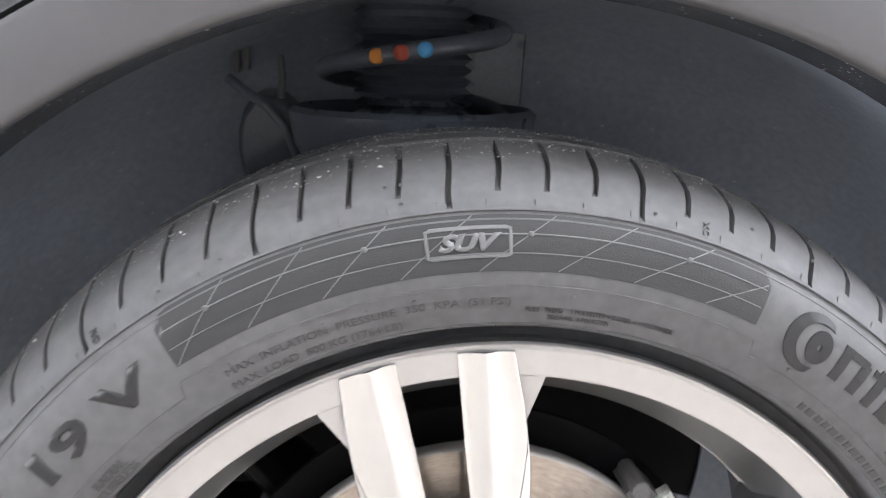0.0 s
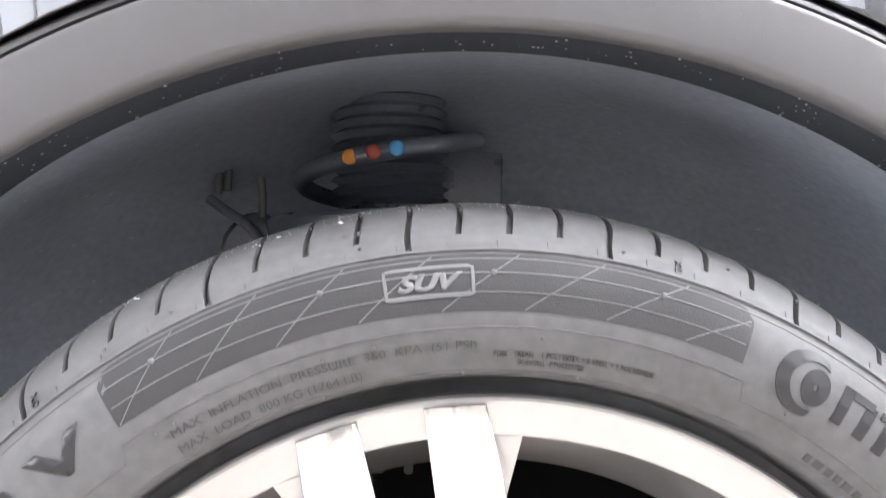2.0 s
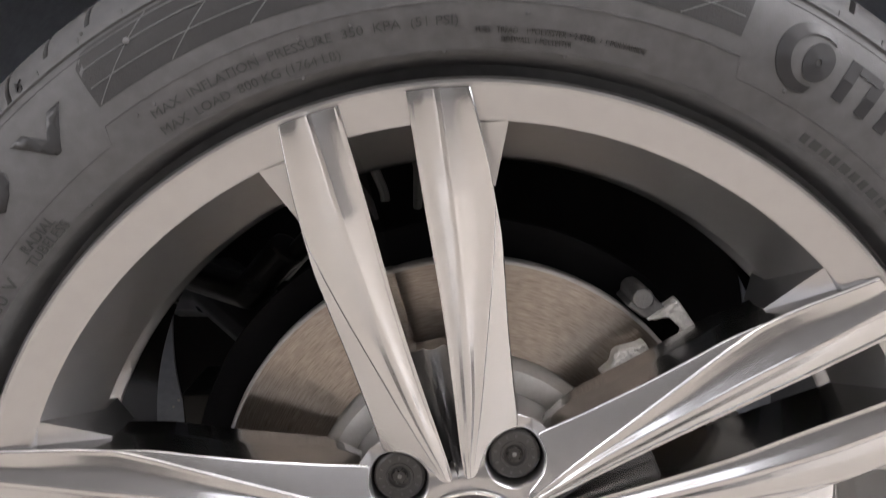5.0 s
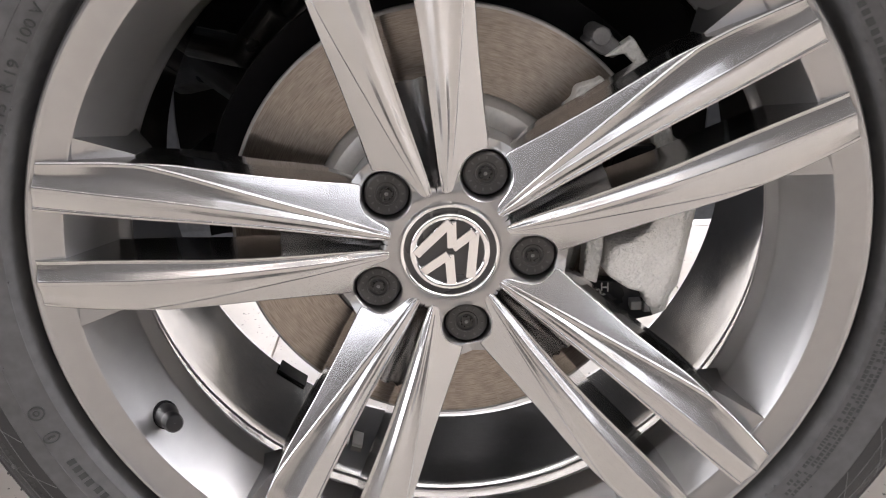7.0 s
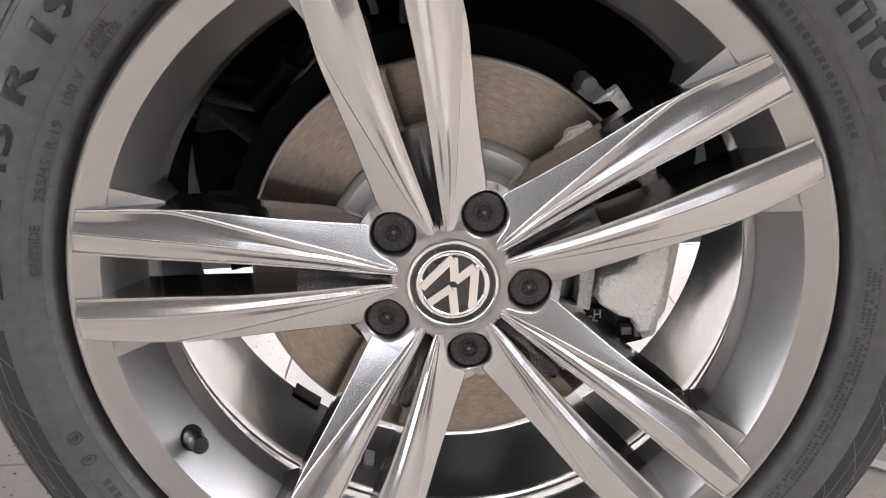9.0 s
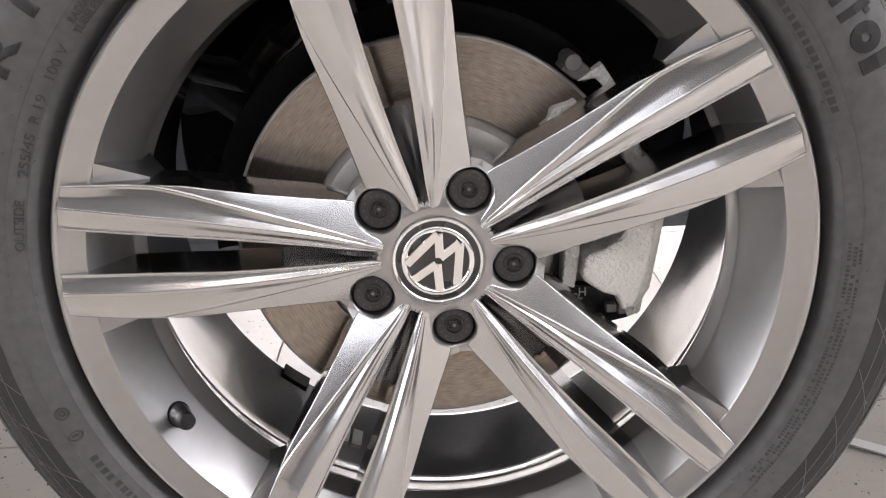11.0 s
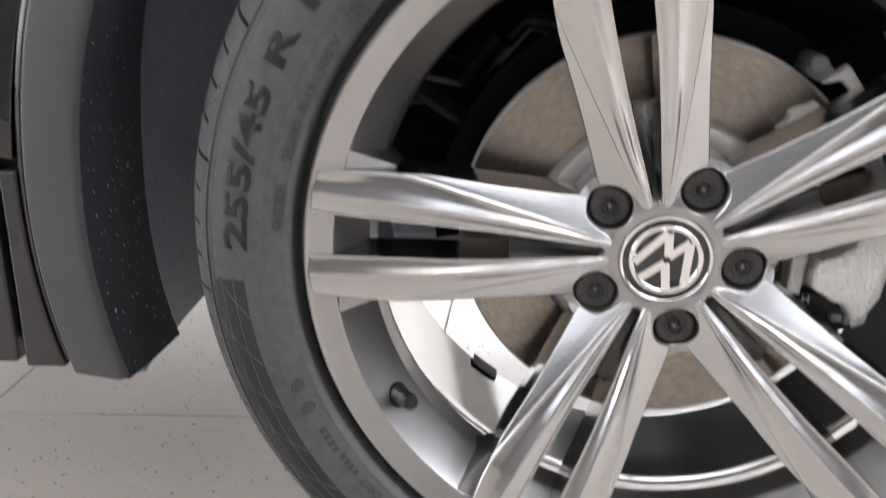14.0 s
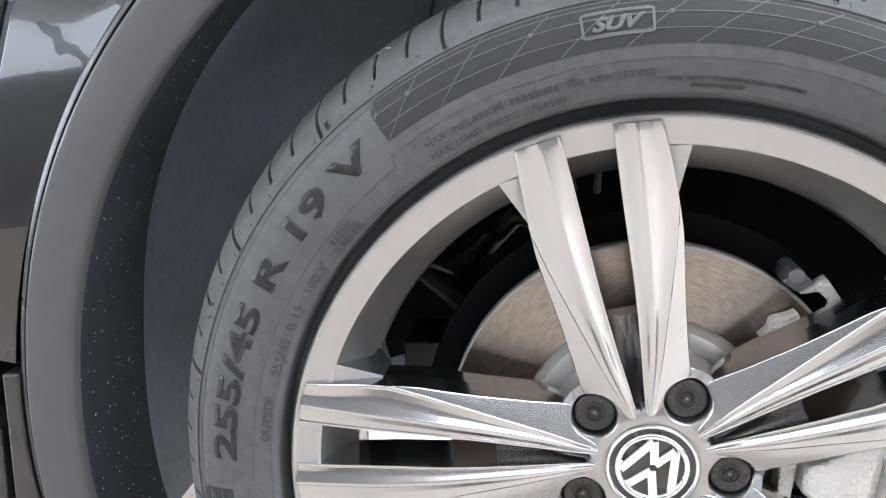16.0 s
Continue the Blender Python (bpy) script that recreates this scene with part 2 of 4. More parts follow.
def grid(rows, close_u=False, close_v=False):
    """A sheet through rows of points."""
    bm = bmesh.new()
    vs = [[bm.verts.new(p) for p in row] for row in rows]
    nu, nv = len(vs), len(vs[0])
    for i in range(nu if close_u else nu - 1):
        for j in range(nv if close_v else nv - 1):
            q = [vs[i][j], vs[(i + 1) % nu][j], vs[(i + 1) % nu][(j + 1) % nv], vs[i][(j + 1) % nv]]
            bm.faces.new(q)
    return bm


def lathe(profile, n=180, closed=True, a0=0.0, a1=360.0):
    """Turn a profile of (radius, y) about the y axis."""
    full = abs(a1 - a0) >= 360
    angs = [radians(a0 + (a1 - a0) * i / n) for i in range(n if full else n + 1)]
    return grid([[(r * math.cos(a), y, r * math.sin(a)) for r, y in profile] for a in angs], full, closed)


def prism(poly, y0, y1, taper=0.0):
    """A block over a polygon of (x, z), from y0 (front) to y1; taper shrinks the front."""
    bm = bmesh.new()
    cx, cz = sum(p[0] for p in poly) / len(poly), sum(p[1] for p in poly) / len(poly)
    f = [bm.verts.new((x + (cx - x) * taper, y0, z + (cz - z) * taper)) for x, z in poly]
    k = [bm.verts.new((x, y1, z)) for x, z in poly]
    bm.faces.new(f)
    bm.faces.new(k[::-1])
    for i in range(len(poly)):
        j = (i + 1) % len(poly)
        bm.faces.new((f[j], f[i], k[i], k[j]))
    return bm


def join(*bms):
    out = bmesh.new()
    for b in bms:
        me = bpy.data.meshes.new("tmp")
        b.to_mesh(me)
        b.free()
        out.from_mesh(me)
        bpy.data.meshes.remove(me)
    return out


def box(x0, x1, y0, y1, z0, z1):
    return prism([(x0, z0), (x1, z0), (x1, z1), (x0, z1)], y0, y1)


def tube(points, r, n=10, closed=False):
    """A round bar along a line of points."""
    pts = [Vector(p) for p in points]
    rows = []
    for i, p in enumerate(pts):
        d = (pts[min(i + 1, len(pts) - 1)] - pts[max(i - 1, 0)]).normalized()
        a = d.orthogonal().normalized() if i == 0 else (a - d * a.dot(d)).normalized()
        b = d.cross(a)
        rows.append([p + r * (math.cos(2 * math.pi * k / n) * a + math.sin(2 * math.pi * k / n) * b) for k in range(n)])
    bm = grid(rows, closed, True)
    if not closed:
        bm.verts.ensure_lookup_table()
        bm.faces.new([bm.verts[k] for k in range(n)])
        bm.faces.new([bm.verts[len(bm.verts) - 1 - k] for k in range(n)])
    return bm


def smoothstep(a, b, x):
    t = min(1, max(0, (x - a) / (b - a)))
    return t * t * (3 - 2 * t)


# ---- room ----
X0, X1, Y0, Y1, HI = ROOM
TILE, JX, JY = 0.6, -0.245, 0.337
floor = tagged(part("floor", box(X0, X1, Y0, Y1, -0.12, -0.004), M_GROUT, smooth=0), "pale speckled ceramic tile showroom floor with dark joints", "floor", kind="structure")


# Unseen dark panels, added so that front-facing metal reflects something dark.
M_REFLECT_DARK = mat("dark_reflection_paint", (0.10, 0.098, 0.096), 0.6, var=0.1, scale=2)
tagged(part("dark_reflection_panels", join(box(X0, X1, Y0 + 0.002, Y0 + 0.03, 0, 1.58), box(-1.1, 1.15, Y0 + 0.002, Y0 + 0.03, 1.58, 2.5), box(X1 - 0.03, X1 - 0.002, Y0 + 0.03, Y1, 0, 1.08), box(X0 + 0.002, X0 + 0.03, Y0 + 0.03, Y1, 0, 0.48)), M_REFLECT_DARK, smooth=0), "unseen dark panels added to darken the wheel's reflections", "wall panel", kind="structure")


def wall(name, bm):
    return tagged(part(name, bm, M_WALL, smooth=0), "plain grey painted showroom wall", "wall", kind="structure")


wall("wall_north", join(box(X0, X1, Y1, Y1 + 0.15, 0, 0.7), box(X0, X1, Y1, Y1 + 0.15, 2.5, HI), box(X0, -3.4, Y1, Y1 + 0.15, 0.7, 2.5), box(2.6, X1, Y1, Y1 + 0.15, 0.7, 2.5)))
wall("wall_west", join(box(X0 - 0.15, X0, Y0 - 0.15, Y1 + 0.15, 0, 0.5), box(X0 - 0.15, X0, Y0 - 0.15, Y1 + 0.15, 2.2, HI), box(X0 - 0.15, X0, Y0 - 0.15, -2.6, 0.5, 2.2), box(X0 - 0.15, X0, 1.4, Y1 + 0.15, 0.5, 2.2)))
wall("wall_south", join(box(X0, X1, Y0 - 0.15, Y0, 0, 1.6), box(X0, X1, Y0 - 0.15, Y0, 2.5, HI), box(X0, -4.1, Y0 - 0.15, Y0, 1.6, 2.5), box(-1.1, 1.15, Y0 - 0.15, Y0, 1.6, 2.5), box(3.65, X1, Y0 - 0.15, Y0, 1.6, 2.5)))
wall("wall_east", join(box(X1, X1 + 0.15, Y0 - 0.15, Y1 + 0.15, 0, 1.1), box(X1, X1 + 0.15, Y0 - 0.15, Y1 + 0.15, 2.85, HI), box(X1, X1 + 0.15, Y0 - 0.15, -2.15, 1.1, 2.85), box(X1, X1 + 0.15, 2.95, Y1 + 0.15, 1.1, 2.85)))
tagged(part("ceiling", join(box(X0 - 0.15, X1 + 0.15, -0.05, Y1 + 0.15, HI, HI + 0.15), box(X0 - 0.15, X1 + 0.15, Y0 - 0.15, -1.15, HI, HI + 0.15), box(X0 - 0.15, 1.1, -1.15, -0.05, HI, HI + 0.15), box(4.7, X1 + 0.15, -1.15, -0.05, HI, HI + 0.15)), M_CEIL, smooth=0), "plain white showroom ceiling", "ceiling", kind="structure")
win = tagged(new("window_1"), "large showroom window with dark frame", "window", kind="structure")
for x in (-4.1, -3.12, -2.12, -1.16):
    part("window_frame", box(x, x + 0.06, Y0 - 0.1, Y0 - 0.04, 1.6, 2.5), M_FRAME, win, smooth=0)
part("window_sill", box(-4.1, -1.1, Y0 - 0.14, Y0 + 0.06, 1.58, 1.62), M_FRAME, win, smooth=0)
# Openings from here on are unseen, added to hold the fill lamps.
win6 = tagged(new("fill_opening_6"), "unseen high window frame added round a fill lamp", "window", kind="structure")
for x in (1.15, 1.96, 2.78, 3.59):
    part("window_frame", box(x, x + 0.06, Y0 - 0.1, Y0 - 0.04, 1.6, 2.5), M_FRAME, win6, smooth=0)
part("window_sill", box(1.15, 3.65, Y0 - 0.14, Y0 + 0.06, 1.58, 1.62), M_FRAME, win6, smooth=0)
win2 = tagged(new("fill_opening_2"), "unseen side window frame added round a fill lamp", "window", kind="structure")
for y in (-2.15, -0.45, 1.25, 2.89):
    part("window_frame", box(X1 + 0.04, X1 + 0.1, y, y + 0.06, 1.1, 2.85), M_FRAME, win2, smooth=0)
win5 = tagged(new("fill_opening_5"), "unseen end wall window frame added round a fill lamp", "window", kind="structure")
for y in (-2.6, -1.3, 0.0, 1.34):
    part("window_frame", box(X0 - 0.1, X0 - 0.04, y, y + 0.06, 0.5, 2.2), M_FRAME, win5, smooth=0)
win4 = tagged(new("fill_opening_4"), "unseen rear window frame added round a fill lamp", "window", kind="structure")
for x in (-3.4, -1.4, 0.6, 2.54):
    part("window_frame", box(x, x + 0.06, Y1 + 0.04, Y1 + 0.1, 0.7, 2.5), M_FRAME, win4, smooth=0)
win3 = tagged(new("fill_opening_3"), "unseen ceiling opening added round a fill lamp", "window", kind="structure")
for x in (2.0, 2.9, 3.8):
    part("window_frame", box(x - 0.03, x + 0.03, -1.15, -0.05, HI + 0.02, HI + 0.08), M_FRAME, win3, smooth=0)
# Glowing sheets added all round to brighten what the openings show.
tagged(part("backdrop", join(box(-5, 5.6, -3.2, 1.6, HI + 0.8, HI + 0.82), box(X0 - 0.9, X0 - 0.88, -5, 5, -0.5, 4.5), box(-7, 7, Y0 - 0.9, Y0 - 0.88, -0.5, 4.5), box(X1 + 0.88, X1 + 0.9, -5, 5, -0.5, 4.5), box(-7, 7, Y1 + 0.88, Y1 + 0.9, -0.5, 4.5)), M_OUT, smooth=0), "unseen glowing sheets added outside the wall openings", "backdrop", kind="structure")
# Six unseen glowing panels, added as extra light from above.
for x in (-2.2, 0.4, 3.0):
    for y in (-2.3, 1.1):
        cl = tagged(new("added_ceiling_glow"), "unseen glowing rectangular panel added under the ceiling", "ceiling light", "ceiling lights")
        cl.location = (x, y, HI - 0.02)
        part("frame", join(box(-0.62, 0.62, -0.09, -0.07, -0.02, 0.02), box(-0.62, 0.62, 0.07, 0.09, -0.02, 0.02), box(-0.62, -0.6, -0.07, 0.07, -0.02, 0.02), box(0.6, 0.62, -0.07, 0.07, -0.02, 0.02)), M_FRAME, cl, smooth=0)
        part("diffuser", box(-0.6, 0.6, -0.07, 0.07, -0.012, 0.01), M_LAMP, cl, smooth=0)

# ---- wheel ----
CAMBER = pose(0, 0.0387, 0.3441, -1.45)
TH = -80.43  # first bolt, degrees from the x axis
wheel = tagged(new("wheel"), "silver five twin-spoke alloy wheel with low-profile tyre on tiled floor", "wheel")
wheel.matrix_world = CAMBER
bpy.context.view_layer.update()

SIDE = [(0.2560, -0.034), (0.2590, -0.0345), (0.2632, -0.0360), (0.2650, -0.0420), (0.2660, -0.0510), (0.2670, -0.0555), (0.2690, -0.0580), (0.2760, -0.0606), (0.2850, -0.0628), (0.2980, -0.0640), (0.3080, -0.0627), (0.3155, -0.0605), (0.3210, -0.0572), (0.3250, -0.0542)]


def side_y(r):
    return float(np.interp(r, [p[0] for p in SIDE] + [0.3315, 0.3378, 0.3425, 0.3468, 0.3500, 0.3530, 0.3550], [p[1] for p in SIDE] + [-0.0495, -0.0425, -0.036, -0.026, -0.014, -0.002, 0.010]))


def settle(p):
    """Flatten the tyre where it stands on the floor, in the wheel's own frame."""
    w = CAMBER @ Vector(p)
    if w.z < 0.0:
        w.z = 0.0
    elif w.z < 0.05 and p[1] < 0.0:
        w.y -= 0.004 * (1 - w.z / 0.05) * max(0.0, 1 - abs(w.x) / 0.14)
    return CAMBER_INV @ w


CAMBER_INV = CAMBER.inverted()


def build_tyre():
    prof = list(SIDE)
    prof += [(0.3258, -0.0540), (0.3264, -0.0548), (0.3270, -0.0545), (0.3274, -0.0530), (0.3312, -0.0488), (0.3318, -0.0484), (0.3345, -0.0458), (0.3378, -0.0420), (0.3425, -0.0355), (0.3468, -0.0258), (0.3502, -0.0138), (0.3530, -0.0020), (0.3545, 0.0070)]
    flat = [(0.3552, 0.012), (0.3490, 0.0125), (0.3490, 0.0205), (0.3560, 0.021), (0.3572, 0.044), (0.3502, 0.0445), (0.3502, 0.0545), (0.3575, 0.055), (0.3575, 0.078), (0.3502, 0.0785), (0.3502, 0.0885), (0.3572, 0.089), (0.3560, 0.112), (0.3490, 0.1125), (0.3490, 0.1205), (0.3552, 0.121)]
    prof += flat
    prof += [(r, 0.133 - y) for r, y in reversed(prof[len(SIDE) - 1:-len(flat)])]
    prof += [(r, 0.133 - y) for r, y in reversed(SIDE[:-1])]
    prof += [(0.2535, 0.180), (0.2535, -0.042)]
    offs = [0.0, 0.05, 0.22, 0.50, 0.55, 0.9, 1.8, 2.8, 3.6]
    rows = []
    for k in range(84):
        long_cut = k % 4 == 0
        base = 95.55 + 360 / 84 * k
        for j, o in enumerate(offs):
            row = []
            for r, y in prof:
                yy = abs(y - 0.0665)
                a = radians(base + o - 0.25 - 0.7 * smoothstep(0.332, 0.354, r) * (1 if y < 0.0665 else -1))
                lo = 0.3275 if long_cut else 0.3350
                cut = 0.0060 * smoothstep(lo, lo + 0.004, r) if yy > 0.056 and r < 0.3548 and j in (1, 2, 3) else 0.0
                d = smoothstep(0.02, -0.045, y) if y < 0.0665 else smoothstep(0.113, 0.178, y)
                row.append(settle(((r - cut * (1 - 0.6 * d)) * math.cos(a), y + (cut * 0.7 * d if y < 0.0665 else -cut * 0.7 * d), (r - cut * (1 - 0.6 * d)) * math.sin(a))))
            rows.append(row)
    return grid(rows, True, True)


tyre = part("tyre", build_tyre(), M_RUBBER, wheel, "dusty black low-profile road tyre with moulded lettering", smooth=28)


def on_side(r, deg, h=0.0):
    a = radians(deg)
    return settle((r * math.cos(a), side_y(r) - h, r * math.sin(a)))


def arc_patch(r0, r1, d0, d1, h, nr=6, step=1.0, corner=0.0):
    """A raised patch of the sidewall between two radii and two angles."""
    n = max(2, int(abs(d1 - d0) / step))
    rows = []
    for i in range(n + 1):
        d = d0 + (d1 - d0) * i / n
        top = r1
        if corner:
            e = min(abs(d - d0), abs(d - d1)) * math.pi / 180 * r1
            top = r1 - corner * (1 - smoothstep(0, corner, e))
        rows.append([on_side(r0 + (top - r0) * j / nr, d, h) for j in range(nr + 1)])
    bm = grid(rows)
    r = bmesh.ops.extrude_face_region(bm, geom=list(bm.faces))
    bmesh.ops.translate(bm, verts=[v for v in r["geom"] if isinstance(v, bmesh.types.BMVert)], vec=(0, h + 0.0012, 0))
    return bm


def rib(path, w=0.0007, h=0.0005):
    """A raised line over the sidewall through (radius, angle) places."""
    pts = []
    for (ra, da), (rb, db) in zip(path[:-1], path[1:]):
        n = max(1, int(max(abs(db - da) / 1.0, abs(rb - ra) / 0.004)))
        pts += [(ra + (rb - ra) * i / n, da + (db - da) * i / n) for i in range(n)]
    pts.append(path[-1])
    rows = []
    for i, (r, d) in enumerate(pts):
        r0, d0 = pts[max(i - 1, 0)]
        r1, d1 = pts[min(i + 1, len(pts) - 1)]
        tr, ta = r1 - r0, radians(d1 - d0) * r
        ln = math.hypot(tr, ta) or 1
        nr, na = -ta / ln * w / 2, tr / ln * w / 2
        row = []
        for s, hh in ((1.6, -0.0004), (1, h), (-1, h), (-1.6, -0.0004)):
            row.append(on_side(r + s * nr, d + math.degrees(s * na / r), hh))
        rows.append(row)
    return grid(rows)


def lettering(text, r, d_from, d_to, height, name, label, h=0.0005, material=M_LETTER, shear=0.0, bold=0.0, inward=False):
    """Words round the sidewall, from one angle to another, read with the head outward."""
    cu = bpy.data.curves.new("words", "FONT")
    cu.body, cu.size, cu.shear, cu.offset, cu.resolution_u = text, 1.0, shear, bold, 3
    tmp = new("words", cu)
    bpy.context.view_layer.update()
    me = bpy.data.meshes.new_from_object(tmp.evaluated_get(bpy.context.evaluated_depsgraph_get()))
    bpy.data.objects.remove(tmp)
    bm = bmesh.new()
    bm.from_mesh(me)
    bpy.data.meshes.remove(me)
    xs, ys = [v.co.x for v in bm.verts], [v.co.y for v in bm.verts]
    x0, x1, y0, y1 = min(xs), max(xs), min(ys), max(ys)
    for i in range(1, 5):
        bmesh.ops.bisect_plane(bm, geom=[*bm.verts, *bm.edges, *bm.faces], plane_co=(0, y0 + (y1 - y0) * i / 5, 0), plane_no=(0, 1, 0))
    cuts = max(2, int(abs(d_to - d_from) / 0.8))
    for i in range(1, cuts):
        bmesh.ops.bisect_plane(bm, geom=[*bm.verts, *bm.edges, *bm.faces], plane_co=(x0 + (x1 - x0) * i / cuts, 0, 0), plane_no=(1, 0, 0))
    r_ = bmesh.ops.extrude_face_region(bm, geom=list(bm.faces))
    top = {v for v in r_["geom"] if isinstance(v, bmesh.types.BMVert)}
    for v in bm.verts:
        fx, fy = (v.co.x - x0) / (x1 - x0), (v.co.y - y0) / (y1 - y0)
        v.co = on_side(r + height * fy, d_from + (d_to - d_from) * fx, h if v in top else -0.0005)
    return part(name, bm, material, tyre, label, smooth=0)


# dark moulded panels with thin raised lines
for d0, d1 in ((123.4, 65.2), (237.0, 178.9), (15.0, -43.2)):
    part("moulded_panel", arc_patch(0.2975, 0.3243, d0, d1, 0.0002, 7, 0.8, 0.006), M_PANEL, tyre, "darker finely ribbed rubber panel")
    lines = [rib([(0.3155, d0 - 0.3), (0.3155, d1 + 0.3)], 0.00045, 0.0004), rib([(0.3064, d0 - 0.3), (0.3064, d1 + 0.3)], 0.00045, 0.0004)]
    for k in range(-1, 9):
        d = d0 - 4.95 - 7.47 * k
        span = lambda r: d - 7.15 * (r - 0.3155) / 0.0265
        ends = [q for q in np.linspace(0.298, 0.324, 14) if d1 + 0.2 < span(q) < d0 - 0.2]
        if len(ends) > 2:
            lines.append(rib([(ends[0], span(ends[0])), (ends[-1], span(ends[-1]))], 0.00045, 0.0004))
        if k % 2 == 0 and d1 < d < d0:
            dot = bmesh.new()
            bmesh.ops.create_uvsphere(dot, u_segments=12, v_segments=8, radius=0.0016)
            bmesh.ops.scale(dot, verts=dot.verts, vec=(1, 0.5, 1))
            bmesh.ops.translate(dot, verts=dot.verts, vec=on_side(0.3155, d, 0.0005))
            part("panel_dot", dot, M_RIB, tyre)
    for ln in lines:
        part("panel_line", ln, M_RIB, tyre)

# the framed word on the top panel
part("word_frame", join(rib([(0.3052, 97.6), (0.3052, 90.8), (0.3058, 90.4), (0.318, 90.4), (0.3187, 90.8), (0.3187, 97.6), (0.318, 98.0), (0.3058, 98.0), (0.3052, 97.6)], 0.0014, 0.0007), rib([(0.3046, 97.2), (0.3046, 91.2)], 0.0004)), M_RIB, tyre, "raised rounded frame")
lettering("SUV", 0.3078, 97.0, 91.2, 0.0085, "lettering", "raised pale rubber word", 0.0008, M_RIB, 0.35, 0.055)
lettering("255/45 R 19 V", 0.2930, 174.6, 126.0, 0.0182, "lettering", "large dark raised tyre size", 0.0006, M_LETTER, 0.0, 0.036)
lettering("MAX  INFLATION  PRESSURE  350  KPA  (51 PSI)", 0.2785, 120.0, 90.2, 0.0054, "lettering", "small raised words", 0.0004, M_SMALL_SHADE)
lettering("MAX  LOAD  800 KG (1764 LB)", 0.2705, 120.2, 101.5, 0.0054, "lettering", "small raised words", 0.0004, M_SMALL_SHADE)
lettering("PLIES   TREAD    1 POLYESTER + 2 STEEL + 1 POLYAMIDE", 0.2762, 88.6, 72.6, 0.0026, "lettering", "tiny raised words", 0.0004, M_LETTER)
lettering("SIDEWALL  1 POLYESTER", 0.2722, 86.2, 79.5, 0.0026, "lettering", "tiny raised words", 0.0004, M_LETTER)
lettering("RADIAL", 0.2742, 138.6, 134.2, 0.0048, "lettering", "small raised words", 0.0006, M_SMALL_SHADE)
lettering("TUBELESS", 0.2685, 139.5, 133.6, 0.0048, "lettering", "small raised words", 0.0006, M_SMALL_SHADE)
lettering("255/45  R 19   100 V", 0.2702, 160.6, 141.6, 0.0058, "lettering", "small raised tyre size", 0.0006, M_SMALL_SHADE)
lettering("OUTSIDE", 0.2707, 171.3, 164.0, 0.0058, "lettering", "small raised word", 0.0006, M_SMALL_SHADE)


def bars(name, label, r0, r1, d_from, d_to, widths, gap=0.28, h=0.0006, material=M_LETTER, kind="i"):
    """Plain marks of the size of letters that are not spelled out."""
    tot = sum(abs(w) for w in widths) + gap * (len(widths) - 1)
    d, out = d_from, []
    k = (d_to - d_from) / tot
    for w in widths:
        if w > 0:
            out.append(arc_patch(r0, r1, d, d + k * w, h, 2, 0.6))
        d += k * (abs(w) + gap)
    if name == "brand_mark":
        for b in out:
            part("letter_block", b, material, tyre, label, smooth=0)
        return None
    return tagged(part(name, join(*out), material, tyre, label, smooth=0), kind="stuff")


def ring_mark(rc, dc, ra, rb, b0, b1, h=0.0006, squash=1.0):
    """A flat open ring on the sidewall about the place (rc, dc)."""
    rows = []
    for i in range(37):
        t = radians(b0 + (b1 - b0) * i / 36)
        rows.append([on_side(rc + q * math.sin(t), dc - math.degrees(q * squash * math.cos(t) / rc), hh) for q, hh in ((ra, -0.0004), (ra, h), (rb, h), (rb, -0.0004))])
    return grid(rows)


def brand_row(r0, r1, d_from, d_to, pattern, stroke=0.0050, hole=0.40, h=0.0006):
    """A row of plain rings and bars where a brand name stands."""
    widths = {"o": 1.1, "n": 1.1, "i": 0.55, "t": 0.75, "l": 0.55}
    tot = sum(widths[c] for c in pattern)
    d, k, mid = d_from, (d_to - d_from) / tot, (r0 + r1) / 2
    for c in pattern:
        w = k * widths[c]
        a, b = d + 0.07 * w, d + 0.93 * w
        st = math.degrees(stroke / mid) * (1 if w > 0 else -1)
        tall = (r1 - r0) / 2
        if c == "o":
            shape = ring_mark(mid, (a + b) / 2, tall * hole, tall, 0, 360, h, abs(b - a) / 2 * math.pi / 180 * mid / tall)
        elif c == "n":
            shape = join(arc_patch(r0, r1, a, a + st, h, 2, 0.6), arc_patch(r0, r1 - 0.002, b - st, b, h, 2, 0.6), arc_patch(r1 - 0.0040, r1, a + st, b - 0.3 * st, h, 2, 0.6))
        elif c == "t":
            shape = join(arc_patch(r0, r1 + 0.0015, (a + b - st) / 2, (a + b + st) / 2, h, 2, 0.6), arc_patch(r1 - 0.0042, r1 - 0.0005, a, (a + b - st) / 2, h, 2, 0.6), arc_patch(r1 - 0.0042, r1 - 0.0005, (a + b + st) / 2, b, h, 2, 0.6))
        elif c == "i":
            shape = join(arc_patch(r0, r1 - 0.003, a, b, h, 2, 0.6), arc_patch(r1 - 0.001, r1 + 0.002, a, b, h, 2, 0.6))
        else:
            shape = arc_patch(r0, r1 + 0.003, a, b, h, 2, 0.6)
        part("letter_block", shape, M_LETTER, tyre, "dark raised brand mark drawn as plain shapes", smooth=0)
        d += w


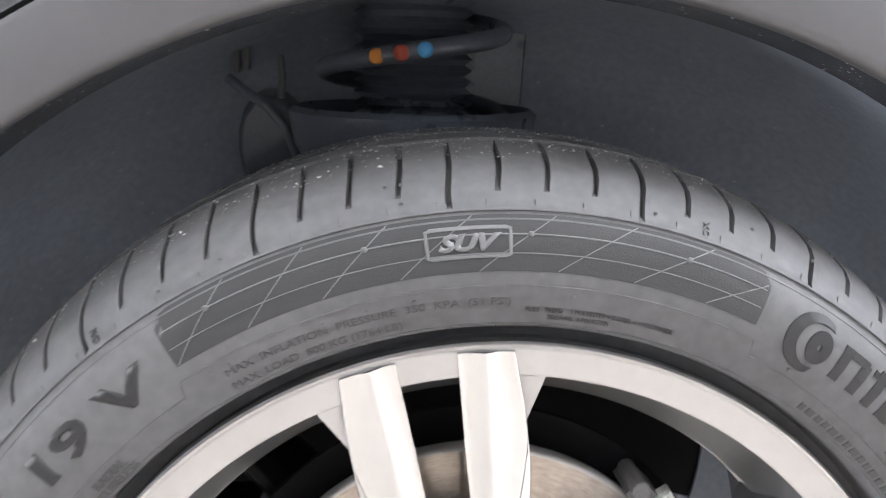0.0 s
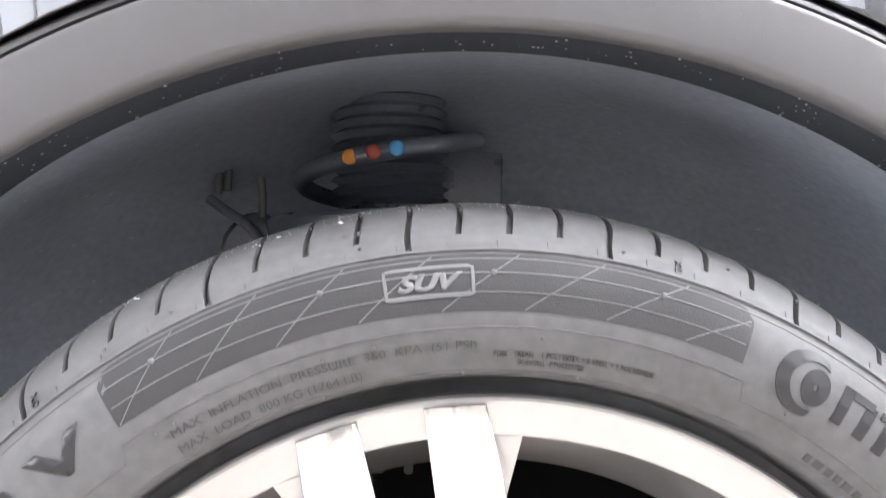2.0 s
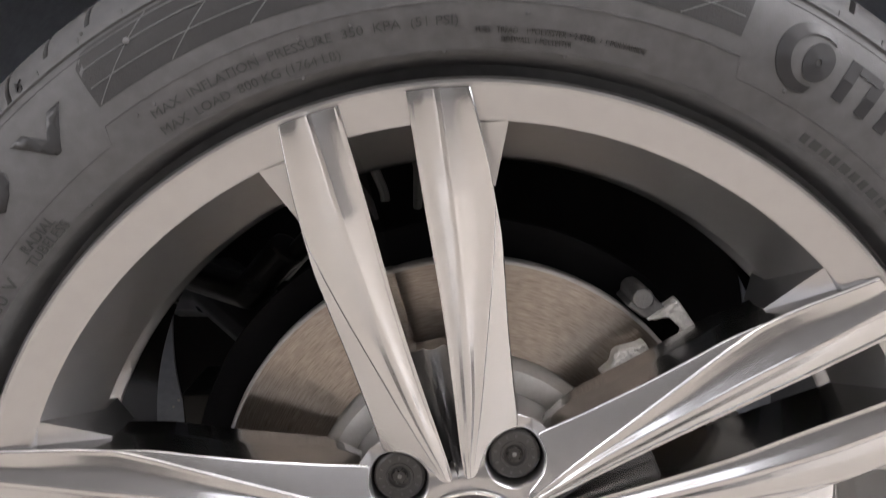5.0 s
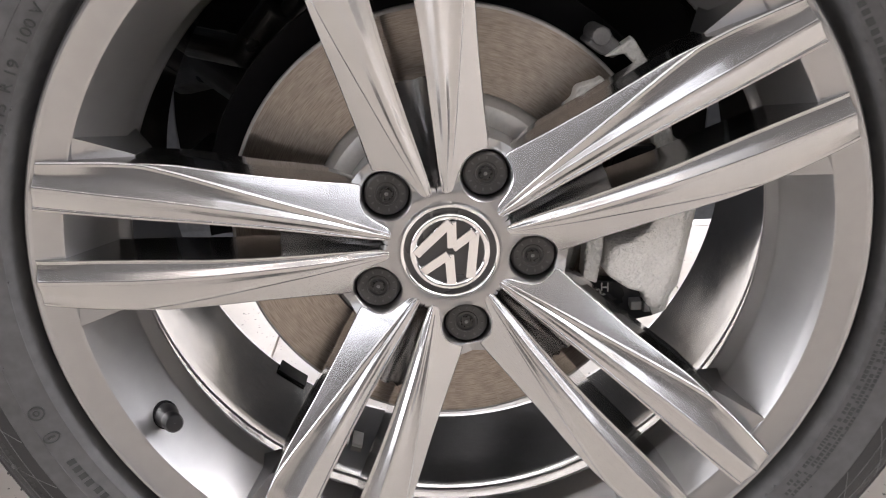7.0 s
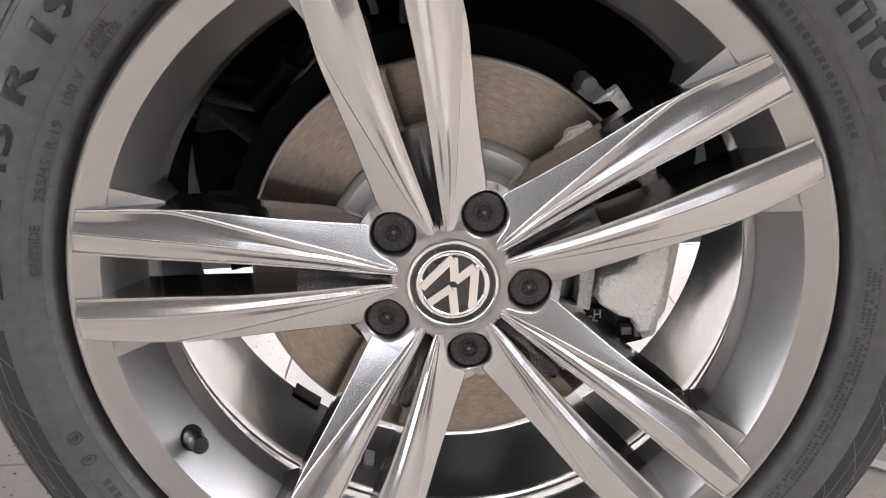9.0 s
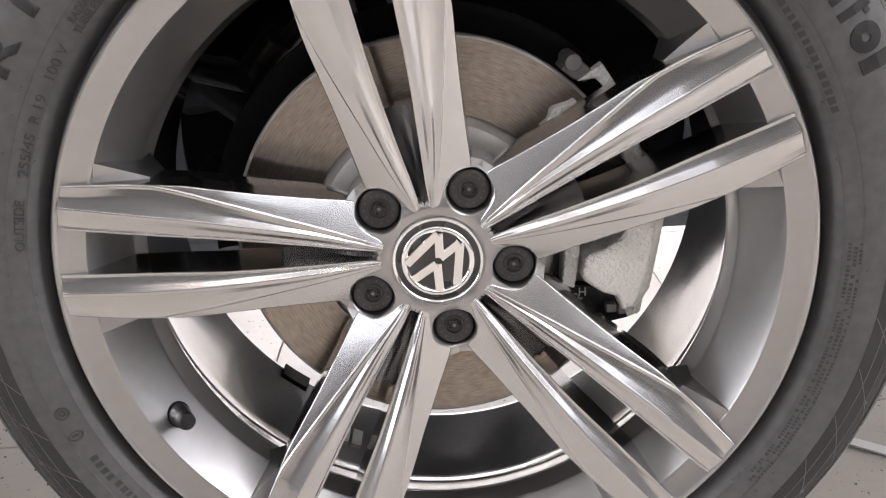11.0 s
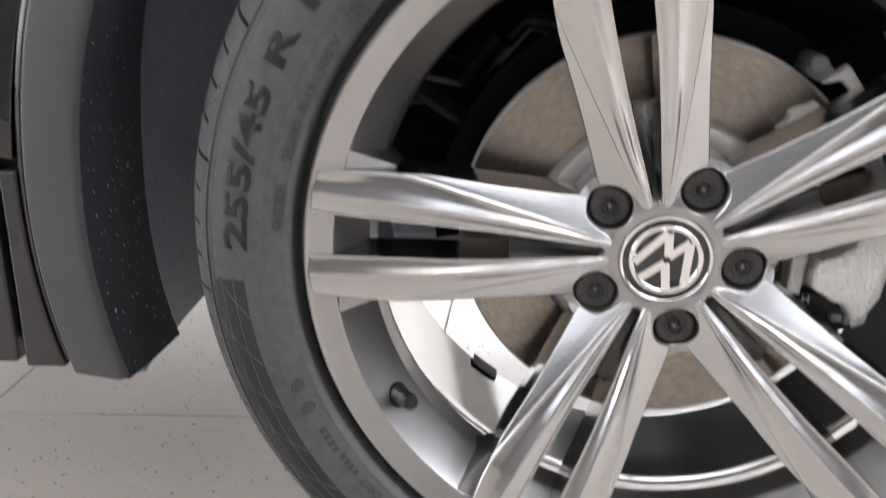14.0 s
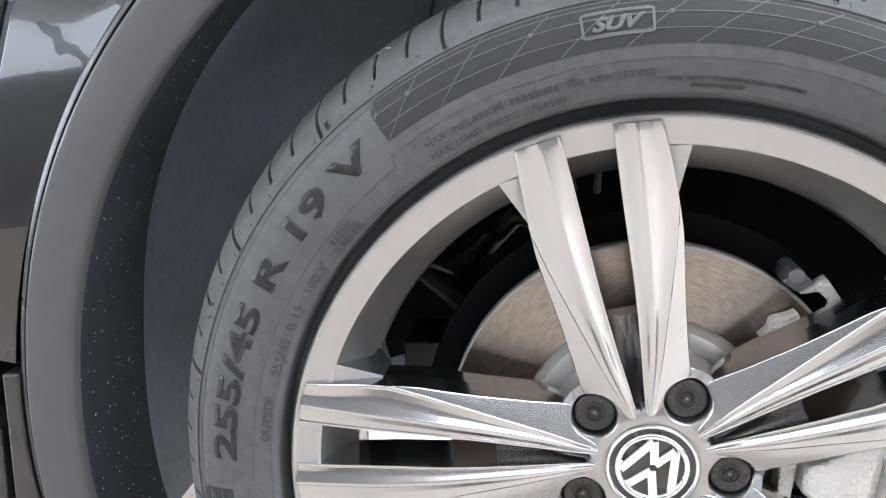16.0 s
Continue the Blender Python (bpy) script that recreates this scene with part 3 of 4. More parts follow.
def crescent(rc, dc, ro, ri, off_t, off_r, b0, b1, h=0.0006):
    """A flat sickle between an outer circle and an inner one set off from its middle."""
    rows = []
    for i in range(49):
        t = radians(b0 + (b1 - b0) * i / 48)
        row = []
        for q, ot, orr, hh in ((ri, off_t, off_r, -0.0004), (ri, off_t, off_r, h), (ro, 0, 0, h), (ro, 0, 0, -0.0004)):
            row.append(on_side(rc + orr + q * math.sin(t), dc - math.degrees((ot + q * math.cos(t)) / rc), hh))
        rows.append(row)
    return grid(rows)


brand_row(0.2930, 0.3085, -44.6, -116.2, "oontiooottoontoot", 0.0052, 0.42)
brand_row(0.2938, 0.3130, 55.9, 25.0, "ntinontol", 0.0058, 0.30)
part("brand_mark", join(crescent(0.3032, 59.0, 0.0158, 0.0118, 0.0032, 0.0002, 62, 292), ring_mark(0.3033, 58.1, 0.0016, 0.0092, 0, 360, squash=0.78)), M_LETTER, tyre, "dark raised ring-shaped brand mark")
bars("small_mark", "row of small raised marks", 0.2712, 0.2752, 55.3, 22.0, [0.6, 0.9, 0.7] * 9, 0.4, 0.0005, M_SMALL_SHADE)
lettering("DOT", 0.2752, -140.6, -145.0, 0.0055, "lettering", "small raised word", 0.0006, M_SMALL_SHADE)
bars("small_mark", "row of small raised marks", 0.2755, 0.2805, -146.0, -150.2, [0.8, 0.6, 0.8, 0.8], 0.4, 0.0004, M_SMALL_SHADE)
bars("small_mark", "row of small raised marks", 0.2765, 0.2818, -151.0, -155.6, [0.7, 0.7, 0.7, 0.7], 0.4, 0.0004, M_SMALL_SHADE)
part("seal_mark", join(ring_mark(0.2800, -159.6, 0.0044, 0.0054, 0, 360, squash=0.7), rib([(0.2775, -159.6), (0.2825, -159.6)], 0.0012), ring_mark(0.2800, -163.5, 0.0040, 0.0050, 0, 360), ring_mark(0.2800, -163.5, 0.0012, 0.0022, 0, 360)), M_SMALL_SHADE, tyre, "small raised approval marks")
bars("small_mark", "row of small raised marks", 0.2745, 0.2790, -139.0, -126.0, [1.4, -0.8, 0.5, 0.5, 0.5, 0.5, 0.5, 0.5, 0.5], 0.3, 0.0003, M_SMALL_SHADE)
bars("small_mark", "row of tiny raised marks", 0.2700, 0.2733, -92.5, -76.5, [0.5] * 9 + [-0.8] + [0.5] * 8, 0.4, 0.0004, M_PANEL)
bars("small_mark", "row of tiny raised marks", 0.2752, 0.2785, -86.0, -68.0, [0.5] * 8 + [-0.6] + [0.5] * 8, 0.4, 0.0003, M_PANEL)
random.seed(11)
for r in (0.2722, 0.2756, 0.2790):
    bars("small_mark", "dense row of tiny raised marks", r, r + 0.0021, -38.0 + random.uniform(0, 2), 3.0, [random.choice((0.5, 0.7, 0.9, -0.5)) for _ in range(70)], 0.4, 0.00035, M_SMALL_SHADE)
bars("small_mark", "row of tiny dark marks", 0.3105, 0.3135, 189.0, 229.0, [0.5, 0.7, 0.5, 0.6, -0.5] * 9, 0.4, 0.0005, M_LETTER)
part("seal_mark", join(ring_mark(0.2770, -124.4, 0.0058, 0.0066, 0, 360), ring_mark(0.2770, -124.4, 0.0038, 0.0045, 0, 360), ring_mark(0.2770, -124.4, 0.0016, 0.0024, 0, 360)), M_RUBBER, tyre, "small round raised seal")
part("word_frame", join(rib([(0.2745, -115.5), (0.2745, -103.5), (0.2800, -103.5), (0.2800, -115.5), (0.2745, -115.5)], 0.0006), ring_mark(0.2772, -109.2, 0.0026, 0.0034, 0, 360)), M_RUBBER, tyre, "thin raised frame round small marks")
# long circular ridges of the sidewall
for path in ([(0.2900, 124.2), (0.2900, 64.4)], [(0.2900, 124.2), (0.2818, 124.9)], [(0.2900, 64.4), (0.2812, 63.8)], [(0.2818, 124.9), (0.2818, 177.6)], [(0.2812, 63.8), (0.2812, -42.0)], [(0.2818, 177.6), (0.2865, 177.6), (0.2865, 237.8), (0.2818, 238.0)], [(0.2818, -122.0), (0.2835, -100.0), (0.2818, -42.0)]):
    part("sidewall_ridge", rib(path, 0.0008, 0.0004), M_RUBBER, tyre)
for r in (0.2692, 0.3222):
    part("sidewall_ridge", rib([(r, 0.0), (r, 360.0)], 0.0007, 0.0004), M_RUBBER, tyre)
ticks = [rib([(0.3276, 92.3 + 360 / 84 * k), (0.3312, 92.3 + 360 / 84 * k)], 0.0006, 0.0004) for k in range(84)]
tagged(part("shoulder_ticks", join(*ticks), M_RUBBER, tyre), kind="stuff")
for d in (72.3, 128.6):
    part("small_mark", join(ring_mark(0.3302, d, 0.0012, 0.0019, 0, 360), rib([(0.3325, d + 0.3), (0.3350, d - 0.3)], 0.0006), rib([(0.3325, d - 0.3), (0.3350, d + 0.3)], 0.0006)), M_LETTER, tyre, "small inked shoulder mark")
# moulding nubs
random.seed(4)
nubs = []
for k in range(90):
    r, d = random.choice((0.2685, 0.2855, 0.3325, 0.3405)), random.uniform(0, 360)
    nb = bmesh.new()
    bmesh.ops.create_cone(nb, cap_ends=True, segments=8, radius1=0.0011, radius2=0.0008, depth=0.0010)
    bmesh.ops.rotate(nb, verts=nb.verts, cent=(0, 0, 0), matrix=Matrix.Rotation(radians(90), 3, "X"))
    bmesh.ops.translate(nb, verts=nb.verts, vec=on_side(r, d, 0.0002))
    nubs.append(nb)
tagged(part("moulding_nubs", join(*nubs), M_RUBBER, tyre), kind="stuff")
# pale grit on top of the tread
grit = bmesh.new()
for k in range(3400):
    d = 90 + random.gauss(12, 26)
    y = random.uniform(-0.02, 0.13)
    r = float(np.interp(y, [-0.03, -0.013, 0.005, 0.05, 0.08, 0.13], [0.3455, 0.3505, 0.3545, 0.3577, 0.3577, 0.3550]))
    a = radians(d)
    s = 0.00017 + 0.00045 * random.random() ** 3
    c = Vector((r * math.cos(a), y, r * math.sin(a)))
    vs = [grit.verts.new(c + s * Vector((random.gauss(0, 1), random.gauss(0, 1), random.gauss(0, 1)))) for _ in range(4)]
    for f in ((0, 1, 2), (0, 3, 1), (1, 3, 2), (0, 2, 3)):
        grit.faces.new([vs[i] for i in f])
tagged(part("grit", grit, M_GRIT, None, smooth=0, m=CAMBER), "pale grit and dust stuck on the tyre tread", "grit", kind="stuff")

# rim: flange, front ring, window chamfer and barrel
RIM = [(0.2560, -0.0400), (0.2578, -0.0470), (0.2574, -0.0515), (0.2560, -0.0530), (0.2545, -0.0530), (0.2532, -0.0520), (0.2526, -0.05165), (0.2390, -0.0471), (0.2378, -0.0467), (0.2369, -0.0461), (0.2364, -0.0452), (0.2359, -0.0442), (0.2190, -0.0103), (0.2184, -0.0090), (0.2178, -0.0076), (0.2177, -0.0068), (0.2161, 0.0094), (0.2160, 0.0102), (0.2163, 0.0112), (0.2168, 0.0122), (0.2300, 0.0420), (0.2330, 0.0600), (0.2375, 0.1650), (0.2420, 0.1760), (0.2485, 0.1800), (0.2500, 0.1865), (0.2530, 0.1870), (0.2540, 0.1700), (0.2420, 0.1500), (0.2380, 0.0600), (0.2240, 0.0200), (0.2240, 0.0000), (0.2440, -0.0300)]
rim = part("rim", lathe(RIM, 240), M_SILVER_DIM, wheel, "satin silver painted alloy rim, dimmer copy of the spoke paint", smooth=25)
part("barrel_band", lathe([(0.2158, 0.0102), (0.2168, 0.0127), (0.2298, 0.0422), (0.2328, 0.0602), (0.2373, 0.1648), (0.2376, 0.1648), (0.2332, 0.06), (0.2302, 0.042), (0.2172, 0.0125)], 200), M_BARREL, rim, "brushed grey inner barrel")
for r, y in ((0.2171, 0.0128), (0.2300, 0.0430)):
    part("barrel_ridge", lathe([(r + 0.0006, y - 0.0030), (r - 0.0010, y - 0.0014), (r - 0.0013, y), (r - 0.0009, y + 0.0013), (r + 0.0014, y + 0.0030)], 200), M_SILVER_DIM, rim, "thin bright step round the barrel", smooth=60)
for d, w in ((-133.0, 7), (-116, 2.2), (-113.0, 2.2)):
    part("balance_weight", lathe([(0.2345, 0.152), (0.2362, 0.152), (0.2366, 0.171), (0.2345, 0.171)] if w > 5 else [(0.2310, 0.09), (0.2340, 0.09), (0.2345, 0.110), (0.2312, 0.110)], 8, True, d, d + w), M_HAT if w < 5 else M_BLACKMETAL, rim, smooth=0)


def y_face(r):
    """Depth of the spokes' ridge at a radius."""
    return float(np.interp(r, [0.03, 0.045, 0.06, 0.10, 0.15, 0.20, 0.25, 0.30], [-0.0125, -0.0135, -0.0175, -0.0275, -0.0395, -0.0490, -0.0548, -0.057]))


# twin spokes: stations along the axis with the half section's widths
U = [0.0400, 0.0470, 0.0550, 0.0580, 0.0600, 0.0612, 0.0620, 0.0627, 0.0650, 0.0760, 0.0900, 0.1050, 0.1250, 0.1550, 0.1780, 0.1950, 0.2100, 0.2250, 0.2400, 0.2522]
V_SLIT = [0.0034, 0.0036, 0.0040, 0.0042, 0.0044, 0.0045, 0.0045, 0.0046, 0.0048, 0.0058, 0.0071, 0.0084, 0.0100, 0.0118, 0.0126, 0.0132, 0.0139, 0.0146, 0.0154, 0.0160]
V_RIDGE = [0.0060, 0.0074, 0.0088, 0.0094, 0.0097, 0.0099, 0.0101, 0.0102, 0.0106, 0.0127, 0.0150, 0.0171, 0.0197, 0.0232, 0.0255, 0.0268, 0.0277, 0.0286, 0.0295, 0.0302]
V_CREASE = [0.0078, 0.0098, 0.0120, 0.0129, 0.0135, 0.0138, 0.0140, 0.0142, 0.0149, 0.0180, 0.0218, 0.0257, 0.0310, 0.0388, 0.0442, 0.0470, 0.0471, 0.0465, 0.0457, 0.0449]
V_FOOT = [0.0100, 0.0140, 0.0187, 0.0213, 0.0240, 0.0263, 0.0288, 0.0378, 0.0386, 0.0394, 0.0402, 0.0414, 0.0430, 0.0462, 0.0482, 0.0480, 0.0476, 0.0470, 0.0462, 0.0454]
V_WALL = [0.0110, 0.0152, 0.0198, 0.0224, 0.0251, 0.0274, 0.0299, 0.0392, 0.0401, 0.0410, 0.0418, 0.0427, 0.0440, 0.0470, 0.0489, 0.0488, 0.0484, 0.0477, 0.0469, 0.0461]


def along(vals, u):
    """A smooth curve through the stations' values."""
    i = min(max(int(np.searchsorted(U, u)) - 1, 0), len(U) - 2)
    t = (u - U[i]) / (U[i + 1] - U[i])

    def slope(j):
        if j <= 0 or j >= len(U) - 1:
            return 0.0 if j < 0 or j > len(U) - 1 else (vals[min(j + 1, len(U) - 1)] - vals[max(j - 1, 0)]) / (U[min(j + 1, len(U) - 1)] - U[max(j - 1, 0)])
        a, b = (vals[j] - vals[j - 1]) / (U[j] - U[j - 1]), (vals[j + 1] - vals[j]) / (U[j + 1] - U[j])
        return 0.0 if a * b <= 0 else 2 * a * b / (a + b)

    h = U[i + 1] - U[i]
    t2, t3 = t * t, t * t * t
    return (2 * t3 - 3 * t2 + 1) * vals[i] + (t3 - 2 * t2 + t) * h * slope(i) + (3 * t2 - 2 * t3) * vals[i + 1] + (t3 - t2) * h * slope(i + 1)


def rounded(sec, radii):
    """Round the corners of an open section."""
    out = [sec[0]]
    for (ax, ay), (bx, by), (cx, cy), r in zip(sec[:-2], sec[1:-1], sec[2:], radii):
        la, lc = math.hypot(ax - bx, ay - by), math.hypot(cx - bx, cy - by)
        q = min(r, 0.36 * la, 0.36 * lc)
        p0 = (bx + (ax - bx) * q / la, by + (ay - by) * q / la)
        p1 = (bx + (cx - bx) * q / lc, by + (cy - by) * q / lc)
        e = 0.22 * q
        out.append((p0[0] + (ax - bx) * e / la, p0[1] + (ay - by) * e / la))
        for t in ((0, 0.25, 0.5, 0.75, 1) if r > 0.0005 else (0, 0.5, 1)):
            out.append(tuple((1 - t) ** 2 * p0[m_] + 2 * t * (1 - t) * (bx, by)[m_] + t * t * p1[m_] for m_ in (0, 1)))
        out.append((p1[0] + (cx - bx) * e / lc, p1[1] + (cy - by) * e / lc))
    return out + [sec[-1]]


def spoke_mesh():
    out = []
    stations = sorted({round(float(q), 4) for q in np.linspace(U[0], U[-1], 64)} | set(U)) + [0.2526, 0.2530, 0.2533]
    for side in (1, -1):
        rows = []
        for u in stations:
            w = min(u, U[-1])
            vs, vr, vc, vf, vw = (along(a, w) for a in (V_SLIT, V_RIDGE, V_CREASE, V_FOOT, V_WALL))
            y = y_face(math.hypot(w, vr)) + {0.2526: 0.0005, 0.2530: 0.0015, 0.2533: 0.0035}.get(u, 0.0)
            k = smoothstep(0.04, 0.10, u)
            e = 1 - 0.5 * smoothstep(0.19, 0.25, u)
            c = 0.0003 + 0.0008 * k
            back = y + 0.014 + 0.034 * k - 0.006 * smoothstep(0.17, 0.25, u)
            ya, yb = y + 0.34 * (vr - vs) * e, y + 0.26 * (vc - vr) * e
            yf = yb + 0.42 * (vf - vc)
            dip, bead, w2 = 0.0006 * k, 0.00008 + 0.0002 * k, 0.0003 + 0.0005 * k
            sec = [(vs + 0.0008, back), (vs, ya - bead), (vs + 2 * w2, ya - bead), (vs + 3 * w2, ya + 0.0002), ((vs + vr) / 2, (ya + y) / 2 + 1.4 * dip), (vr - c - w2, y + 0.0002), (vr - c, y - bead), (vr + c, y - bead), (vr + c + w2, y + 0.0002), ((vr + vc) / 2, (y + yb) / 2 + 2.0 * dip), (vc - 2 * w2, yb), (vc - w2, yb - 0.3 * bead), (vc + 0.2 * w2, yb - 0.2 * bead), (vc + 1.5 * w2, yb + 0.0003 * k + 0.42 * 1.5 * w2), ((vc + vf) / 2, (yb + yf) / 2 + 0.1 * dip), (vf, yf), (vw, yf + 0.003 + 0.017 * k), (vw - 0.0012, max(back, yf + 0.006 + 0.018 * k))]
            rows.append([(u - v * v / 0.507 * smoothstep(0.19, 0.2522, u), yy, side * v) for v, yy in rounded(sec, (0.0004, 0.0004, 0.0003, 0.006, 0.0003, 0.0004, 0.0004, 0.0003, 0.006, 0.0003, 0.0003, 0.0003, 0.0003, 0.006, 0.0010, 0.0020))])
        bm = grid(rows, False, True)
        bm.verts.ensure_lookup_table()
        n = len(rows[0])
        bm.faces.new([bm.verts[j] for j in range(n)])
        bm.faces.new([bm.verts[len(bm.verts) - 1 - j] for j in range(n)])
        out.append(bm)
    # floor of the slit near the hub, with a low ridge
    rows = []
    for u in (0.0415, 0.045, 0.050, 0.056, 0.064, 0.075, 0.085, 0.095, 0.105, 0.1135):
        y = float(np.interp(u, [0.0415, 0.050, 0.070, 0.090, 0.1135], [-0.0122, -0.0070, -0.0020, -0.0005, -0.0020]))
        w = float(np.interp(u, U, V_SLIT)) + 0.0012
        rows.append([(u, yy, v) for v, yy in ((-w, y + 0.02), (-w, y), (-0.55 * w, y + 0.006), (-0.28 * w, y + 0.0008), (0, y - 0.0006), (0.28 * w, y + 0.0008), (0.55 * w, y + 0.006), (w, y), (w, y + 0.02))])
    fl = grid(rows, False, True)
    fl.verts.ensure_lookup_table()
    fl.faces.new([fl.verts[len(fl.verts) - 1 - j] for j in range(9)])
    out.append(fl)
    return join(*out)


def web_mesh(side):
    """A flat wedge that joins a spoke's outer edge to the ring."""
    fin = bmesh.new()
    ring_y = lambda u, v: -0.0466 - 0.333 * (math.hypot(u, v) - 0.238)
    spots = ((0.1980, -0.0290, 0.0497), (0.2281, ring_y(0.2281, 0.0606) + 0.0001, 0.0606), (0.2400, ring_y(0.24, 0.063) + 0.0006, 0.0630), (0.2490, ring_y(0.249, 0.044) + 0.0004, 0.0440), (0.2020, -0.0300, 0.0430))
    top = [fin.verts.new((u, y, side * v)) for u, y, v in spots]
    low = [fin.verts.new((u, y, side * v)) for u, y, v in ((0.1985, 0.004, 0.0465), (0.2110, 0.004, 0.0600), (0.2340, 0.004, 0.0655), (0.2440, 0.004, 0.0420), (0.2030, 0.004, 0.0420))]
    for tri in ((0, 1, 3), (1, 2, 3), (0, 3, 4)):
        fin.faces.new([top[i] for i in tri])
    fin.faces.new(low[::-1])
    for a in range(5):
        b = (a + 1) % 5
        fin.faces.new((top[b], top[a], low[a], low[b]))
    return fin


first = part("twin_spoke", spoke_mesh(), M_SILVER, rim, "faceted pair of silver spokes", smooth=30)
webs = [part("spoke_web", web_mesh(side), M_SILVER_DIM, rim, smooth=20) for side in (1, -1)]
for k in range(5):
    for one in (first, *webs):
        ob = one if k == 0 else one.copy()
        if k:
            scene.collection.objects.link(ob)
        ob.matrix_basis = Matrix.Rotation(-radians(TH + 36 + 72 * k), 4, "Y")


def build_hub():
    """Five equal sectors, each spun round its bolt pocket out to the sector's edge."""
    def height(x, z):
        r = math.hypot(x, z)
        y = float(np.interp(r, [0.0332, 0.0344, 0.041, 0.047, 0.053, 0.064, 0.0745, 0.0778, 0.079], [-0.0105, -0.0122, -0.0125, -0.0104, -0.0082, -0.0062, -0.0048, -0.0040, -0.0014]))
        t = radians(36) - abs(math.atan2(z, x))
        u, v = r * math.cos(t), r * math.sin(t)
        if u > 0.041:
            w = min(u, 0.0790)
            vr, vc = along(V_RIDGE, w), along(V_CREASE, w)
            flank = y_face(math.hypot(w, vr)) + 0.26 * (vc - vr) + 0.42 * max(0.0, v - vc) + 0.0005
            y = min(y, max(flank, -0.0165)) if v > vc else y + 0.020 * smoothstep(0.043, 0.054, u)
        return y

    out = bmesh.new()
    for k in range(5):
        rows = []
        for i in range(97):
            f = math.pi * 2 * i / 96
            c, sn = math.cos(f), math.sin(f)
            lo, hi = 0.0168, 0.06
            for _ in range(40):
                t = (lo + hi) / 2
                r, w = math.hypot(0.056 + t * c, t * sn), abs(math.degrees(math.atan2(t * sn, 0.056 + t * c)))
                if 0.0318 < r < 0.0790 and w < 36.0:
                    lo = t
                else:
                    hi = t
            row = []
            for t, dy in [(0.0156, 0.020), (0.0157, 0.0030), (0.0160, 0.0008), (0.0165, 0.0001), (0.0170, -0.0004), (0.0177, -0.0003)] + [(0.0177 + (max(lo, 0.0178) - 0.0177) * j / 9, 0.0) for j in range(1, 10)]:
                x, z = 0.056 + t * c, t * sn
                a = radians(TH + 72 * k)
                row.append((x * math.cos(a) - z * math.sin(a), height(x, z) + dy, x * math.sin(a) + z * math.cos(a)))
            rows.append(row)
        out = join(out, grid(rows))
    for k in range(5):
        out = join(out, lathe([(0.0770, -0.0042), (0.0782, -0.0037), (0.0789, -0.0026), (0.0792, -0.0006), (0.0792, 0.030)], 24, False, TH + 72 * k - 16, TH + 72 * k + 16))
    bmesh.ops.remove_doubles(out, verts=out.verts, dist=0.00008)
    return out


part("hub", build_hub(), M_SILVER_DIM, rim, "silver hub with five bolt pockets", smooth=35)
part("hub_core", lathe([(0.002, 0.0), (0.0335, -0.006), (0.0335, 0.018), (0.070, 0.020), (0.078, 0.029), (0.078, 0.034), (0.002, 0.034)], 60), M_BLACKMETAL, rim)
BOLT = None
for k in range(5):
    a = radians(TH + 72 * k)
    at = Matrix.Translation((0.056 * math.cos(a), -0.0022, 0.056 * math.sin(a))) @ Matrix.Rotation(-a, 4, "Y")
    if BOLT is None:
        BOLT = part("bolt_cap", lathe([(0.0002, 0.0040), (0.0036, 0.0040), (0.0040, -0.0018), (0.0050, -0.0010), (0.0062, -0.0012), (0.0067, -0.0030), (0.0076, -0.0032), (0.0080, -0.0026), (0.0128, -0.0033), (0.0142, -0.0026), (0.0150, -0.0006), (0.0152, 0.0014), (0.0152, 0.012), (0.0002, 0.012)], 48), M_CAPS, wheel, "charcoal plastic bolt cap with star socket", smooth=30)
        # The socket is a flat star face; its depth is only black colour.
        star = bmesh.new()
        spin = [(0.0047 if j % 2 else 0.0034, j * math.pi / 8) for j in range(16)]
        ring = [star.verts.new((r * math.cos(t), -0.0030, r * math.sin(t))) for r, t in spin]
        deep = [star.verts.new((r * math.cos(t), -0.0018, r * math.sin(t))) for r, t in spin]
        star.faces.new(ring)
        for j in range(16):
            star.faces.new((ring[j], deep[j], deep[(j + 1) % 16], ring[(j + 1) % 16]))
        part("star_socket_shade", star, M_STAR, BOLT, "flat black star painting the socket's shade", smooth=0)
        part("steel_pin", lathe([(0.0002, -0.0034), (0.0008, -0.0034), (0.0013, -0.0031), (0.0014, -0.0028), (0.0002, -0.0026)], 14), M_DARKCAST, BOLT, "small steel pin")
        mk = []
        for t in [radians(q) for q in (20, 48, 76, 104, 140, 168, 196, 224, 258, 286, 314, 342)]:
            b = box(-0.00055, 0.00055, -0.0034, -0.0030, -0.0009, 0.0009)
            b.transform(Matrix.Rotation(-t, 4, "Y") @ Matrix.Translation((0.0108, 0, 0)) @ Matrix.Rotation(radians(90), 4, "Y"))
            mk.append(b)
        tagged(part("small_mark", join(*mk), M_MARK, BOLT, smooth=0), kind="stuff")
        BOLT.matrix_basis = at
    else:
        copy_thing(BOLT, at)

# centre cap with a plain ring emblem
cap = part("centre_cap", lathe([(0.0002, -0.0118), (0.0285, -0.0118), (0.0305, -0.0124), (0.0305, -0.004), (0.0002, -0.004)], 80), M_DARKCAP, wheel, "dark centre cap with chrome ring emblem", smooth=30)
part("trim_ring", lathe([(0.0303, -0.0124), (0.0312, -0.0140), (0.0326, -0.0142), (0.0334, -0.0128), (0.0334, -0.006), (0.0303, -0.006)], 90), M_CHROME, cap, "polished outer ring", smooth=60)
